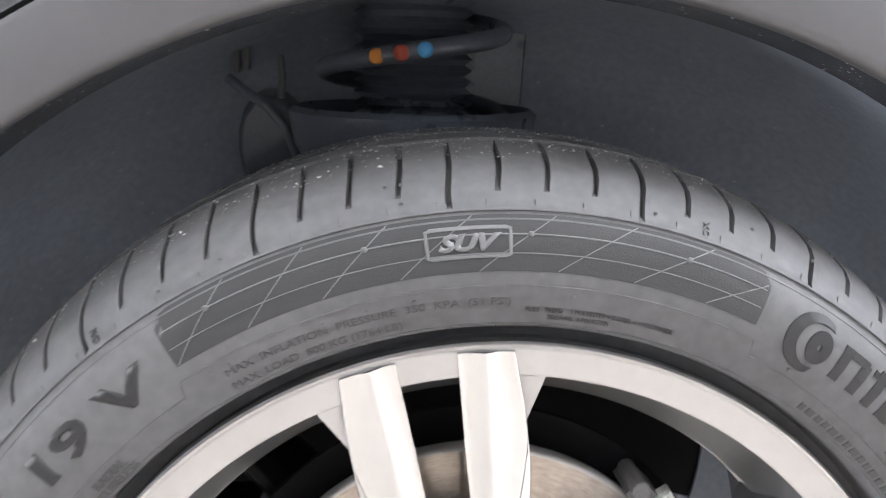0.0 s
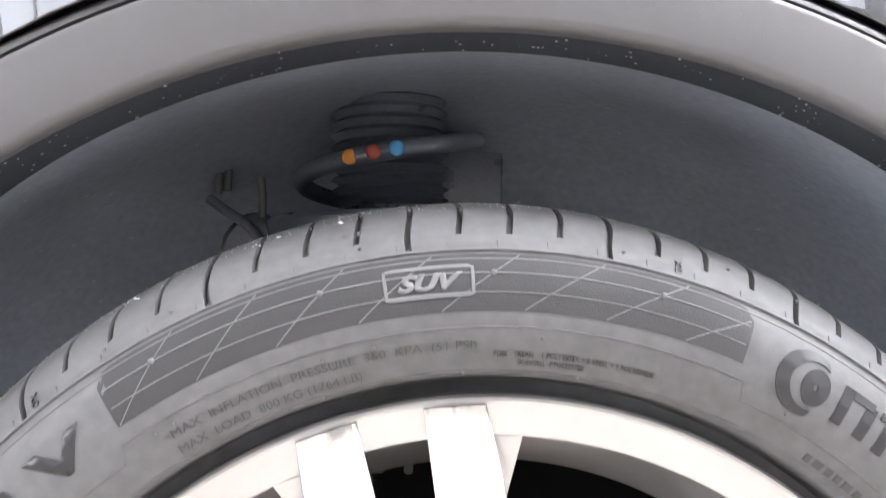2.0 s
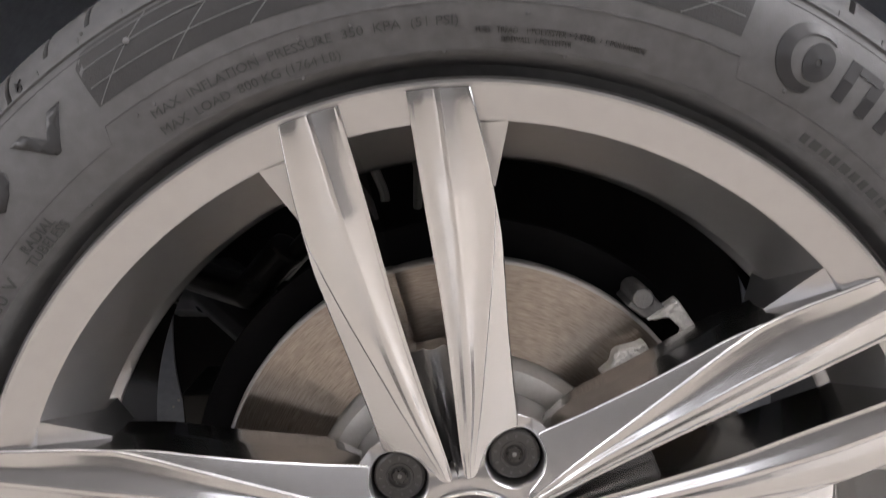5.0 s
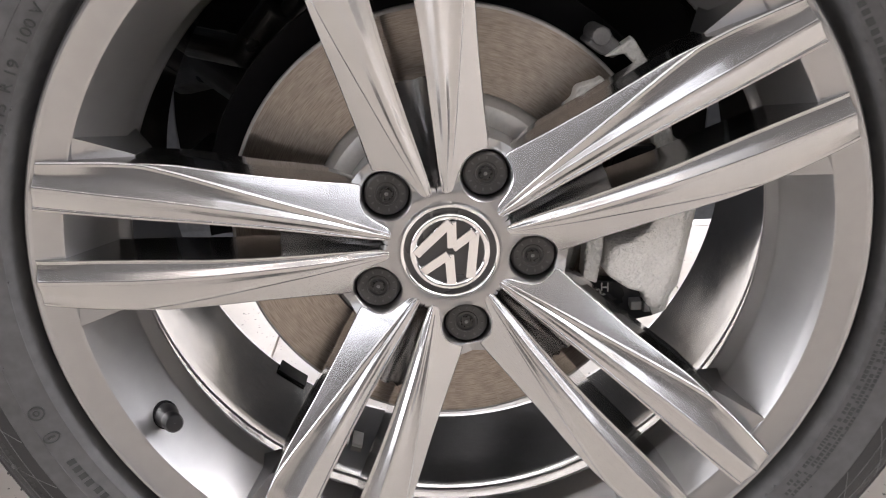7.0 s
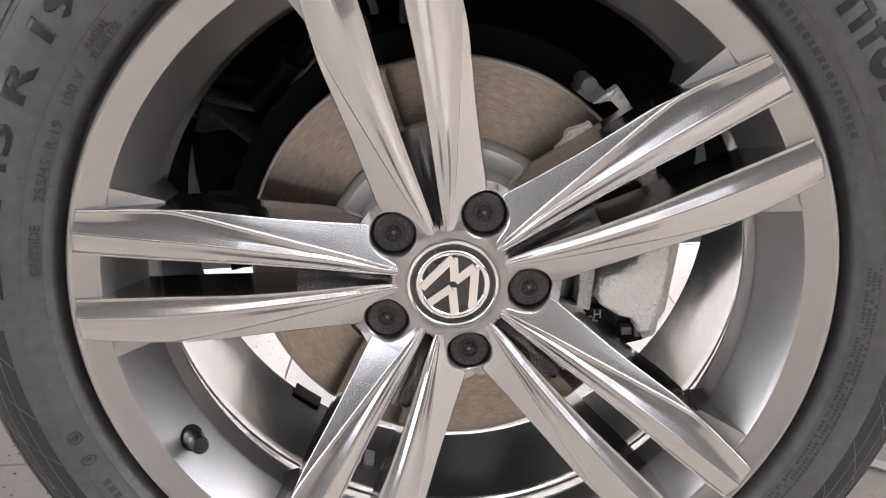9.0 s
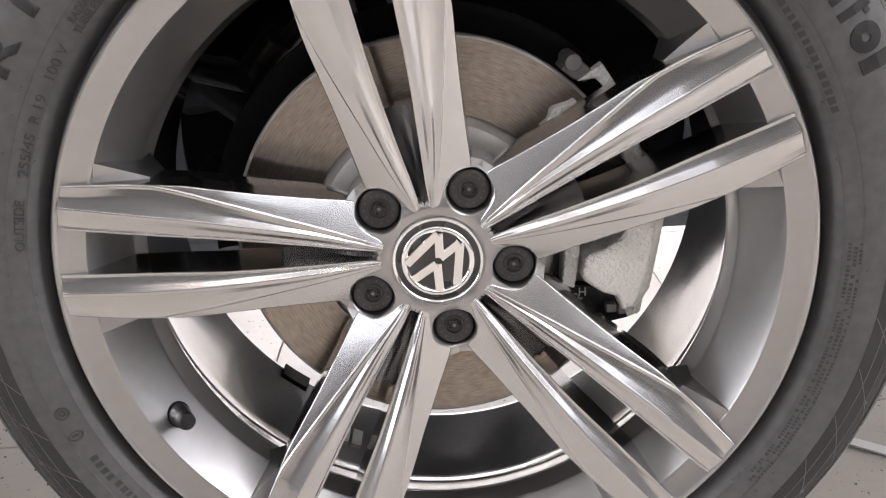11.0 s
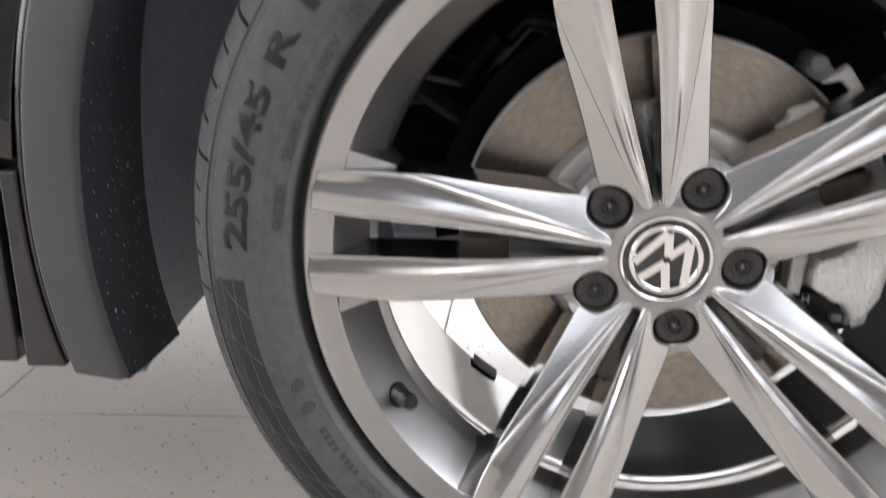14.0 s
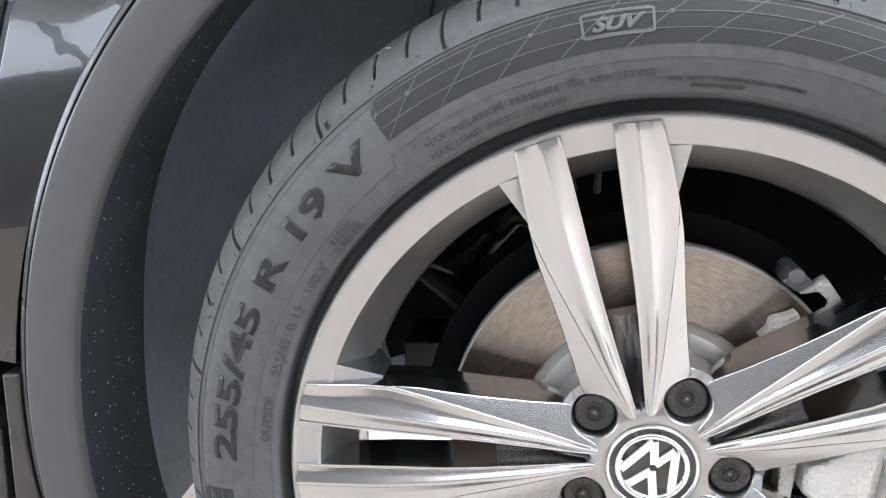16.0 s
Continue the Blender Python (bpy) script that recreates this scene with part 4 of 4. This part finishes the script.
part("emblem_ring", lathe([(0.0222, -0.0115), (0.0228, -0.0137), (0.0250, -0.0145), (0.0264, -0.0136), (0.0268, -0.0115)], 80), M_CHROME, cap, "chrome emblem ring", smooth=60)


def bar2(p, q, w, front):
    d = Vector((q[0] - p[0], q[1] - p[1]))
    nrm = Vector((-d.y, d.x)).normalized() * w / 2
    return prism([(p[0] + nrm.x, p[1] + nrm.y), (p[0] - nrm.x, p[1] - nrm.y), (q[0] - nrm.x, q[1] - nrm.y), (q[0] + nrm.x, q[1] + nrm.y)], front, -0.0112, 0.03)


EM = radians(153.0)


def em(x, z):
    return (x * math.cos(EM) - z * math.sin(EM), x * math.sin(EM) + z * math.cos(EM))


for i, (a, b) in enumerate((((-0.0108, 0.0206), (0.0, 0.0015)), ((0.0108, 0.0206), (0.0, 0.0015)), ((-0.0202, 0.0114), (-0.0085, -0.0200)), ((-0.0085, -0.0200), (0.0, -0.0030)), ((0.0, -0.0030), (0.0085, -0.0200)), ((0.0085, -0.0200), (0.0202, 0.0114)))):
    part("emblem_bar", bar2(em(*a), em(*b), 0.0066, -0.0140 - 0.00016 * i), M_CHROME, cap, "chrome bar", smooth=0, bevel=0.0005)

# valve on a matt black disc that paints the shade of its hole
va = radians(-152.2)
vbase = Vector((0.2266 * math.cos(va), -0.0268, 0.2266 * math.sin(va)))
nrm_m = Matrix.Translation(vbase) @ Vector((0, -1, 0)).rotation_difference(Vector((-math.cos(va) * 0.88, -0.475, -math.sin(va) * 0.88))).to_matrix().to_4x4()
hole = lathe([(0.0002, -0.0004), (0.0088, -0.0006), (0.0100, -0.0002), (0.0100, 0.003), (0.0002, 0.003)], 28)
hole.transform(nrm_m)
valve = part("valve", hole, M_DARK, wheel, "black rubber tyre valve with cap", smooth=40)
stem = lathe([(0.0002, -0.025), (0.0046, -0.0246), (0.0056, -0.0232), (0.0058, -0.0160), (0.0048, -0.0150), (0.0056, -0.0100), (0.0072, -0.0040), (0.0070, 0.0020), (0.0002, 0.0020)], 20)
stem.transform(Matrix.Translation(vbase) @ Matrix.Scale(1.15, 4) @ Vector((0, -1, 0)).rotation_difference(Vector((-math.cos(va) * 0.55, -0.83, -math.sin(va) * 0.55))).to_matrix().to_4x4())
part("valve_stem", stem, M_SEAL, valve, "", smooth=40)

# ---- car: brake, suspension, wheel housing and body side ----
car = tagged(new("car"), "glossy black car side with grey wheel arch trim", "car")
wp = CAMBER  # brake parts share the wheel's frame


def at_wheel(name, bm, material, parent, label="", **k):
    bm.transform(wp)
    return part(name, bm, material, parent, label, **k)


disc = part("brake_disc", lathe([(0.0980, 0.0400), (0.1530, 0.0400), (0.1550, 0.0412), (0.1550, 0.0500), (0.0980, 0.0510)], 160), M_DISC, car, "worn steel brake disc with brown wear rings", smooth=30, m=wp)
part("disc_edge", lathe([(0.1527, 0.0397), (0.1541, 0.0399), (0.1553, 0.0410), (0.1553, 0.0502), (0.1545, 0.0502)], 160, False), M_HAT, disc, "bright unworn edge of the disc", smooth=50)
part("disc_hat", lathe([(0.0790, 0.0310), (0.0880, 0.0318), (0.0915, 0.0335), (0.0950, 0.0400), (0.0985, 0.0428), (0.0985, 0.048), (0.0700, 0.048), (0.0700, 0.0320)], 100), M_HAT, disc, "silver coated disc hat", smooth=30)
part("backing_plate", lathe([(0.060, 0.066), (0.168, 0.062), (0.176, 0.058), (0.177, 0.060), (0.170, 0.066), (0.060, 0.070)], 70, True, 34, 182), M_DARK, disc, "matt black backing plate")
cal = at_wheel("brake_caliper", join(prism([(0.1104, -0.0098), (0.1263, -0.0058), (0.1370, 0.0030), (0.1428, 0.0120), (0.1440, 0.0420), (0.1600, 0.0480), (0.1640, 0.0158), (0.1625, -0.006), (0.1560, -0.036), (0.1490, -0.0593), (0.139, -0.0600), (0.1348, -0.0475), (0.1236, -0.0440), (0.1075, -0.0322), (0.1082, -0.0193)], 0.0085, 0.0340, 0.05), prism([(0.157, 0.055), (0.170, 0.050), (0.172, 0.010), (0.163, -0.045), (0.150, -0.066), (0.146, -0.050), (0.157, -0.010)], 0.020, 0.090)), M_CAST, car, "rough silver cast brake caliper", smooth=25, bevel=0.003, segs=3)
at_wheel("carrier", join(prism([(0.1065, 0.1167), (0.1199, 0.1185), (0.1290, 0.1090), (0.1240, 0.0920), (0.1120, 0.0880), (0.1078, 0.0994), (0.1058, 0.1037), (0.1017, 0.1015), (0.0900, 0.0985), (0.0874, 0.0965), (0.0861, 0.0903), (0.0791, 0.0844), (0.0900, 0.0760), (0.1150, 0.0800), (0.1400, 0.0750), (0.1440, 0.1000), (0.1250, 0.1290)], 0.0260, 0.0385, 0.02), prism([(0.1350, 0.0900), (0.1500, 0.0850), (0.1700, 0.0000), (0.1580, -0.0700), (0.1450, -0.0750), (0.1560, 0.0000)], 0.030, 0.075)), M_CAST, cal, "cast carrier bracket", smooth=20, bevel=0.0015)
at_wheel("slide_bolt", join(prism([(0.0956, 0.1250), (0.1036, 0.1333), (0.1117, 0.1297), (0.1215, 0.1200), (0.1130, 0.1150), (0.1040, 0.1180)], 0.030, 0.080), tube([(0.104, 0.024, 0.130), (0.104, 0.06, 0.130)], 0.0065)), M_DARKCAST, cal, "dark slide bolt", smooth=25, bevel=0.001)
at_wheel("pad_strip", prism([(0.0975, 0.006), (0.1085, 0.006), (0.1080, -0.0133), (0.1040, -0.0420), (0.0940, -0.0380), (0.0952, -0.0195)], 0.0190, 0.0390, 0.02), M_CAST, cal, "curved pale pad carrier", smooth=25, bevel=0.0015)
at_wheel("brake_pad", prism([(0.1000, -0.0420), (0.1330, -0.0450), (0.1391, -0.0546), (0.1480, -0.0727), (0.1314, -0.0760), (0.1133, -0.0620)], 0.0280, 0.0385), M_BLACKMETAL, cal, "black brake pad", smooth=20, bevel=0.001)
at_wheel("brake_pad", prism([(0.1060, -0.0050), (0.1260, -0.0020), (0.1430, 0.0120), (0.1440, 0.0550), (0.1180, 0.0550), (0.1060, 0.0200)], 0.0290, 0.0385), M_BLACKMETAL, cal, "black brake pad", smooth=20, bevel=0.001)
at_wheel("pad_clip", join(box(0.1290, 0.1370, 0.0200, 0.0300, -0.0640, -0.0570), box(0.1390, 0.1440, 0.0220, 0.0300, -0.0670, -0.0590)), M_DARKCAST, cal, "small metal clip", smooth=0, bevel=0.0008)
hm = join(box(0.1085, 0.1094, 0.0262, 0.0275, -0.0512, -0.0442), box(0.1130, 0.1139, 0.0262, 0.0275, -0.0512, -0.0442), box(0.1094, 0.1130, 0.0262, 0.0275, -0.0482, -0.0473))
at_wheel("letter_mark", hm, M_CAST, cal, "pale cast letter", smooth=0)
knuckle = at_wheel("knuckle", join(prism([(-0.06, -0.10), (0.07, -0.10), (0.10, 0.02), (0.05, 0.10), (-0.08, 0.10), (-0.10, 0.0)], 0.080, 0.15), tube([(-0.09, 0.11, 0.06), (-0.20, 0.24, 0.10), (-0.26, 0.33, 0.08)], 0.026, 12), tube([(-0.05, 0.13, -0.07), (-0.10, 0.32, -0.10)], 0.02, 12), box(-0.215, -0.165, 0.16, 0.23, -0.02, 0.035), tube([(-0.12, 0.13, 0.15), (-0.155, 0.15, 0.115), (-0.21, 0.2, 0.12)], 0.014, 10), tube([(-0.13, 0.14, 0.13), (-0.10, 0.13, 0.16), (-0.07, 0.12, 0.155)], 0.009, 8)), M_SEAL, car, "black cast suspension knuckle and arms", smooth=30, bevel=0.002)
hose = at_wheel("brake_hose", tube([(-0.055 + 0.004 * math.cos(t), 0.135, 0.180 + 0.03 * t / 3) for t in np.linspace(0, 3, 8)] + [(-0.045, 0.14, 0.222), (-0.032, 0.15, 0.224), (-0.028, 0.16, 0.20), (-0.03, 0.18, 0.17)], 0.0035, 8), M_DARKCAST, car, "thin grey hose", smooth=40)

# spring leg, seen above the tyre
SX, SY = -0.040, 0.262
leg = tagged(part("spring_leg", lathe([(0.0002, 0.0), (0.030, 0.0), (0.030, 0.30), (0.0002, 0.30)], 30), M_LEG, car, "black damper with rubber gaiter", smooth=40, m=pose(SX, SY, 0.60, 90)))
gait = []
for i in range(24):
    gait += [(0.040, 0.012 * i * 0.72), (0.047, (0.012 * i + 0.006) * 0.72)]
part("gaiter", lathe([(0.02, 0.0)] + gait + [(0.02, 0.21)], 36), M_LEG, leg, "ribbed rubber gaiter", smooth=40, m=None).matrix_basis = Matrix.Translation((0, 0.085, 0))
part("lower_seat", lathe([(0.02, 0.062), (0.088, 0.064), (0.094, 0.075), (0.098, 0.100), (0.093, 0.104), (0.086, 0.088), (0.02, 0.084)], 40), M_LEG, leg, "black spring seat", smooth=40)
part("upper_seat", lathe([(0.02, 0.215), (0.088, 0.213), (0.096, 0.225), (0.096, 0.25), (0.02, 0.25)], 40), M_LEG, leg, "black upper spring seat", smooth=40)
turns = []
for i in range(110):
    t = i / 109
    a = radians(-90) + 2 * math.pi * 2.2 * (t - 0.458)
    turns.append((0.070 * math.cos(a), 0.135 + 0.145 * (t - 0.458) + 0.012, 0.070 * math.sin(a)))
spring = part("coil_spring", tube([(x, y, -z) for x, y, z in turns], 0.0072, 10), M_LEG, leg, "black coil spring", smooth=40)
for mname, mm, da in (("orange_mark", M_ORANGE, -24), ("red_mark", M_RED, -9.5), ("blue_mark", M_BLUE, 4)):
    seg = []
    for j in range(7):
        a = radians(-90) + radians(da + (j - 3) * 1.15)
        t = 0.458 + radians(da + (j - 3) * 1.15) / (2 * math.pi * 2.2)
        seg.append((0.070 * math.cos(a), 0.135 + 0.145 * (t - 0.458) + 0.012, -0.070 * math.sin(a)))
    blob = bmesh.new()
    bmesh.ops.create_uvsphere(blob, u_segments=20, v_segments=12, radius=0.0058)
    bmesh.ops.scale(blob, verts=blob.verts, vec=(1.0, 1.0, 0.55))
    bmesh.ops.translate(blob, verts=blob.verts, vec=Vector(seg[3]) + Vector((0, 0, 0.0058)))
    part(mname, blob, mm, spring, mname.replace("_", " ") + " dabbed on the spring", smooth=60)
part("bracket_plate", prism([(0.02, 0.66), (0.058, 0.67), (0.062, 0.775), (0.035, 0.81), (-0.01, 0.80)], 0.335, 0.345), M_LEG, car, "dark bracket plate", smooth=20, bevel=0.002)
knob = [(-0.158 + 0.030 * math.cos(t) * (1 + 0.15 * math.sin(t)), 0.662 + 0.052 * math.sin(t)) for t in [2 * math.pi * q / 18 for q in range(18)]]
bracket = part("strut_bracket", prism(knob, 0.300, 0.335, 0.12), M_LEG, car, "dark rounded bracket beside the spring", smooth=35, bevel=0.004)
part("cable", tube([(-0.190, 0.292, 0.722), (-0.176, 0.288, 0.712), (-0.158, 0.286, 0.700), (-0.143, 0.286, 0.682), (-0.134, 0.287, 0.660), (-0.131, 0.289, 0.636), (-0.136, 0.292, 0.612)], 0.0042, 10), M_LEG, bracket, "black cable", smooth=50)
for x, z0, z1 in ((-0.184, 0.726, 0.768), (-0.176, 0.728, 0.764), (-0.148, 0.706, 0.740)):
    part("pipe", tube([(x, 0.300, z0), (x + 0.001, 0.302, (z0 + z1) / 2), (x - 0.001, 0.306, z1)], 0.0032, 10), M_DARKCAST, bracket, "thin grey pipe", smooth=50)

# wheel housing
WC = 0.344  # height of the arch centre


def arch(rows_of, a0, a1, n=110, slant=0.0):
    """A sheet round the arch from a section of (radius, y) at each angle; slant cuts its end off the radius."""
    out = []
    for i in range(n + 1):
        d = a0 + (a1 - a0) * i / n
        row = []
        for r, y in rows_of(d):
            e = radians(d - slant * smoothstep(150, a1, d) * (r - 0.436) / 0.04)
            row.append((r * math.cos(e), y, WC + r * math.sin(e)))
        out.append(row)
    return out


def y_body(d):
    """Depth of the body side round the arch."""
    return 0.012 - 0.012 * smoothstep(0.1, 0.8, math.sin(radians(d)))


liner = part("wheel_housing", grid(arch(lambda d: [(0.4385, y_body(d) + 0.030), (0.442, y_body(d) + 0.050), (0.446, 0.10), (0.451, 0.15), (0.452, 0.22), (0.446, 0.28), (0.428, 0.33), (0.395, 0.365), (0.34, 0.385), (0.285, 0.392), (0.285, 0.402), (0.39, 0.41), (0.46, 0.36), (0.462, 0.10), (0.45, y_body(d) + 0.030)], -14, 194.0), False, True), M_LINER, car, "black dusty wheel housing liner, haze lightened into its colour", smooth=70)
# Black sheet added to paint the dark depth behind the brake.
part("inner_shade_sheet", grid(arch(lambda d: [(0.30, 0.396), (0.12, 0.402), (0.02, 0.402), (0.02, 0.412), (0.30, 0.408)], -14, 193.5), False, True), M_DARK, liner, "black sheet added for the darkness behind the brake", smooth=70)

TRIM_A0, TRIM_A1 = -14.0, 192.6
def lip_depth(d):
    return 0.034 + 0.058 * smoothstep(112, 168, d) - 0.014 * smoothstep(165, 192, d) + 0.030 * smoothstep(60, 12, d) + 0.045 * smoothstep(12, -12, d)


trim = part("arch_trim", grid(arch(lambda d: [(0.4760, y_body(d) + 0.012), (0.4760, y_body(d) - 0.0010), (0.4756, y_body(d) - 0.0026), (0.4744, y_body(d) - 0.0036), (0.4725, y_body(d) - 0.0039), (0.4420, y_body(d) - 0.0045), (0.4395, y_body(d) - 0.0043), (0.4376, y_body(d) - 0.0032), (0.4365, y_body(d) - 0.0012), (0.4360, y_body(d) + 0.0020), (0.4360, y_body(d) + 0.012)], TRIM_A0, TRIM_A1, slant=1.9), False, True), M_TRIM, car, "matt grey plastic wheel arch trim", smooth=35)
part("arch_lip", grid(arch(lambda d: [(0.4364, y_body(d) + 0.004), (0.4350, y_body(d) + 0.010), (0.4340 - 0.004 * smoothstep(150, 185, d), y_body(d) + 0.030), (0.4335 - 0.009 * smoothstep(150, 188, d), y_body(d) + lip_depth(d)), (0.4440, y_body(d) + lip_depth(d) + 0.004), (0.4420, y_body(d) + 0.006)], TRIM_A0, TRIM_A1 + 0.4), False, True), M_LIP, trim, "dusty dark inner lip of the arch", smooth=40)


def gap_x(z):
    return float(np.interp(z, [0.24, 0.264, 0.352, 0.433, 0.491, 0.556, 0.70, 0.95], [-0.5165, -0.514, -0.504, -0.495, -0.491, -0.481, -0.44, -0.36]))


def body_y(x, z):
    d = math.degrees(math.atan2(z - WC, x)) if x or z != WC else 90
    d = d if d > -90 else d + 360
    return y_body(d) + 0.05 * max(0.0, z - 0.43) * smoothstep(-0.20, -0.42, x) + 0.9 * max(0.0, z - 0.56) ** 2 * smoothstep(-0.20, -0.42, x) + 0.05 * max(0.0, z - 0.80) ** 2


def sheet(name, rows, material, parent, label, depth=0.016, bevel=0.0025):
    """A body panel through rows of (x, z), with folded edges."""
    bm = grid([[(x, body_y(x, z), z) for x, z in row] for row in rows])
    ext = bmesh.ops.extrude_face_region(bm, geom=list(bm.faces))
    bmesh.ops.translate(bm, verts=[v for v in ext["geom"] if isinstance(v, bmesh.types.BMVert)], vec=(0, depth, 0))
    return part(name, bm, material, parent, label, smooth=40, bevel=bevel, segs=3)


SEAM = 0.4285
rows = []
for i in range(61):
    d = -14 + (169.4 + 14) * i / 60
    c, s = math.cos(radians(d)), math.sin(radians(d))
    ri = 0.4860
    ro = min(0.85 / max(abs(c), 1e-6) if c > 0 else 9, (1.02 - WC) / s if s > 0.05 else 9)
    if c < 0:
        lo, hi = 0.49, 1.1
        for _ in range(40):
            q = (lo + hi) / 2
            if c * q < gap_x(WC + s * q) + 0.0035 or WC + s * q > 1.02:
                hi = q
            else:
                lo = q
        ro = lo
    rows.append([((ri + (ro - ri) * j / 14) * c, WC + (ri + (ro - ri) * j / 14) * s) for j in range(15)])
panel = sheet("side_panel", rows, M_PAINT, car, "glossy black painted side panel above the arch")
part("panel_bead", grid(arch(lambda d: [(0.4762, y_body(d) + 0.012), (0.4766, y_body(d) + 0.0035), (0.4790, y_body(d) + 0.0010), (0.4820, y_body(d) + 0.0016), (0.4845, y_body(d) + 0.0045), (0.4862, y_body(d) + 0.012)], TRIM_A0, TRIM_A1 - 3.0), False, True), M_SEAL, panel, "dark seam between paint and trim", smooth=40)
rows = []
for i in range(9):
    z = 0.258 + (SEAM - 0.004 - 0.258) * i / 8
    xa = -math.sqrt(0.4840 ** 2 - (z - WC) ** 2)
    rows.append([(gap_x(z) + 0.0035 + (xa - gap_x(z) - 0.0035) * j / 6, z) for j in range(7)])
sheet("lower_cladding", rows, M_CLAD, car, "dark grey lower body cladding beside the arch")
door = tagged(new("door"), "black car door edge with dark lower cladding")
door.parent = car
rows = [[(gap_x(z) - 0.0035 - q, z) for q in np.linspace(0, 0.62, 14)] for z in np.linspace(SEAM + 0.002, 1.02, 16)]
sheet("door_skin", rows, M_PAINT, door, "glossy black painted door skin")
rows = [[(gap_x(z) - 0.0035 - q, z) for q in np.linspace(0, 0.62, 14)] for z in np.linspace(0.262, SEAM - 0.004, 7)]
sheet("door_cladding", rows, M_CLAD, door, "dark grey lower door cladding")
part("shut_face", join(box(-1.12, -0.462, 0.035, 0.06, 0.27, 0.70), box(-1.12, -0.30, 0.035, 0.06, 0.70, 1.0)), M_SEAL, car, "black shut face behind the gap", smooth=0)
for xa, xb in ((-1.12, -0.47), (0.47, 0.85)):
    part("axle_beam", box(-0.70, 0.70, 0.425, 0.56, 0.20, 0.43), M_LINER, car, "black axle beam behind the wheel", smooth=0, bevel=0.02) if xa < 0 else None
    part("sill", box(xa, xb, 0.06, 1.5, 0.262, 0.30), M_LINER, car, "black underside", smooth=0)

# strip across the tiles beside the tyre
st = tagged(part("floor_strip", prism([(0, -0.0075), (0.42, -0.0075), (0.42, 0.0075), (0, 0.0075)], 0, 0.0025), M_STRIP, None, smooth=0, m=Matrix.Translation((0.436, 0.263, 0.0032)) @ Matrix.Rotation(radians(-36), 4, "Z") @ Matrix.Rotation(radians(-90), 4, "X")), "narrow pale strip lying slantwise on the tiles", "strip")

# ---- floor tiles ----
tb = bmesh.new()
h, g = TILE / 2, 0.0011
quad = [(-h + g, -h + g), (h - g, -h + g), (h - g, h - g), (-h + g, h - g)]
topv = [tb.verts.new((x * 0.9975, y * 0.9975, 0.0)) for x, y in quad]
midv = [tb.verts.new((x, y, -0.0009)) for x, y in quad]
lowv = [tb.verts.new((x, y, -0.006)) for x, y in quad]
tb.faces.new(topv)
for i in range(4):
    j = (i + 1) % 4
    tb.faces.new((topv[j], topv[i], midv[i], midv[j]))
    tb.faces.new((midv[j], midv[i], lowv[i], lowv[j]))
tile = part("tile", tb, M_TILE, floor, smooth=0)
first_tile = True
for i in range(-7, 9):
    for j in range(-7, 8):
        cx, cy = JX + TILE * (i + 0.5), JY + TILE * (j + 0.5)
        if X0 + 0.28 < cx < X1 - 0.28 and Y0 + 0.28 < cy < Y1 - 0.28:
            ob = tile if first_tile else tile.copy()
            if not first_tile:
                scene.collection.objects.link(ob)
            first_tile = False
            ob.location = (cx, cy, 0)
            ob.rotation_euler.z = radians(90 * ((i * 7 + j * 3) % 4))
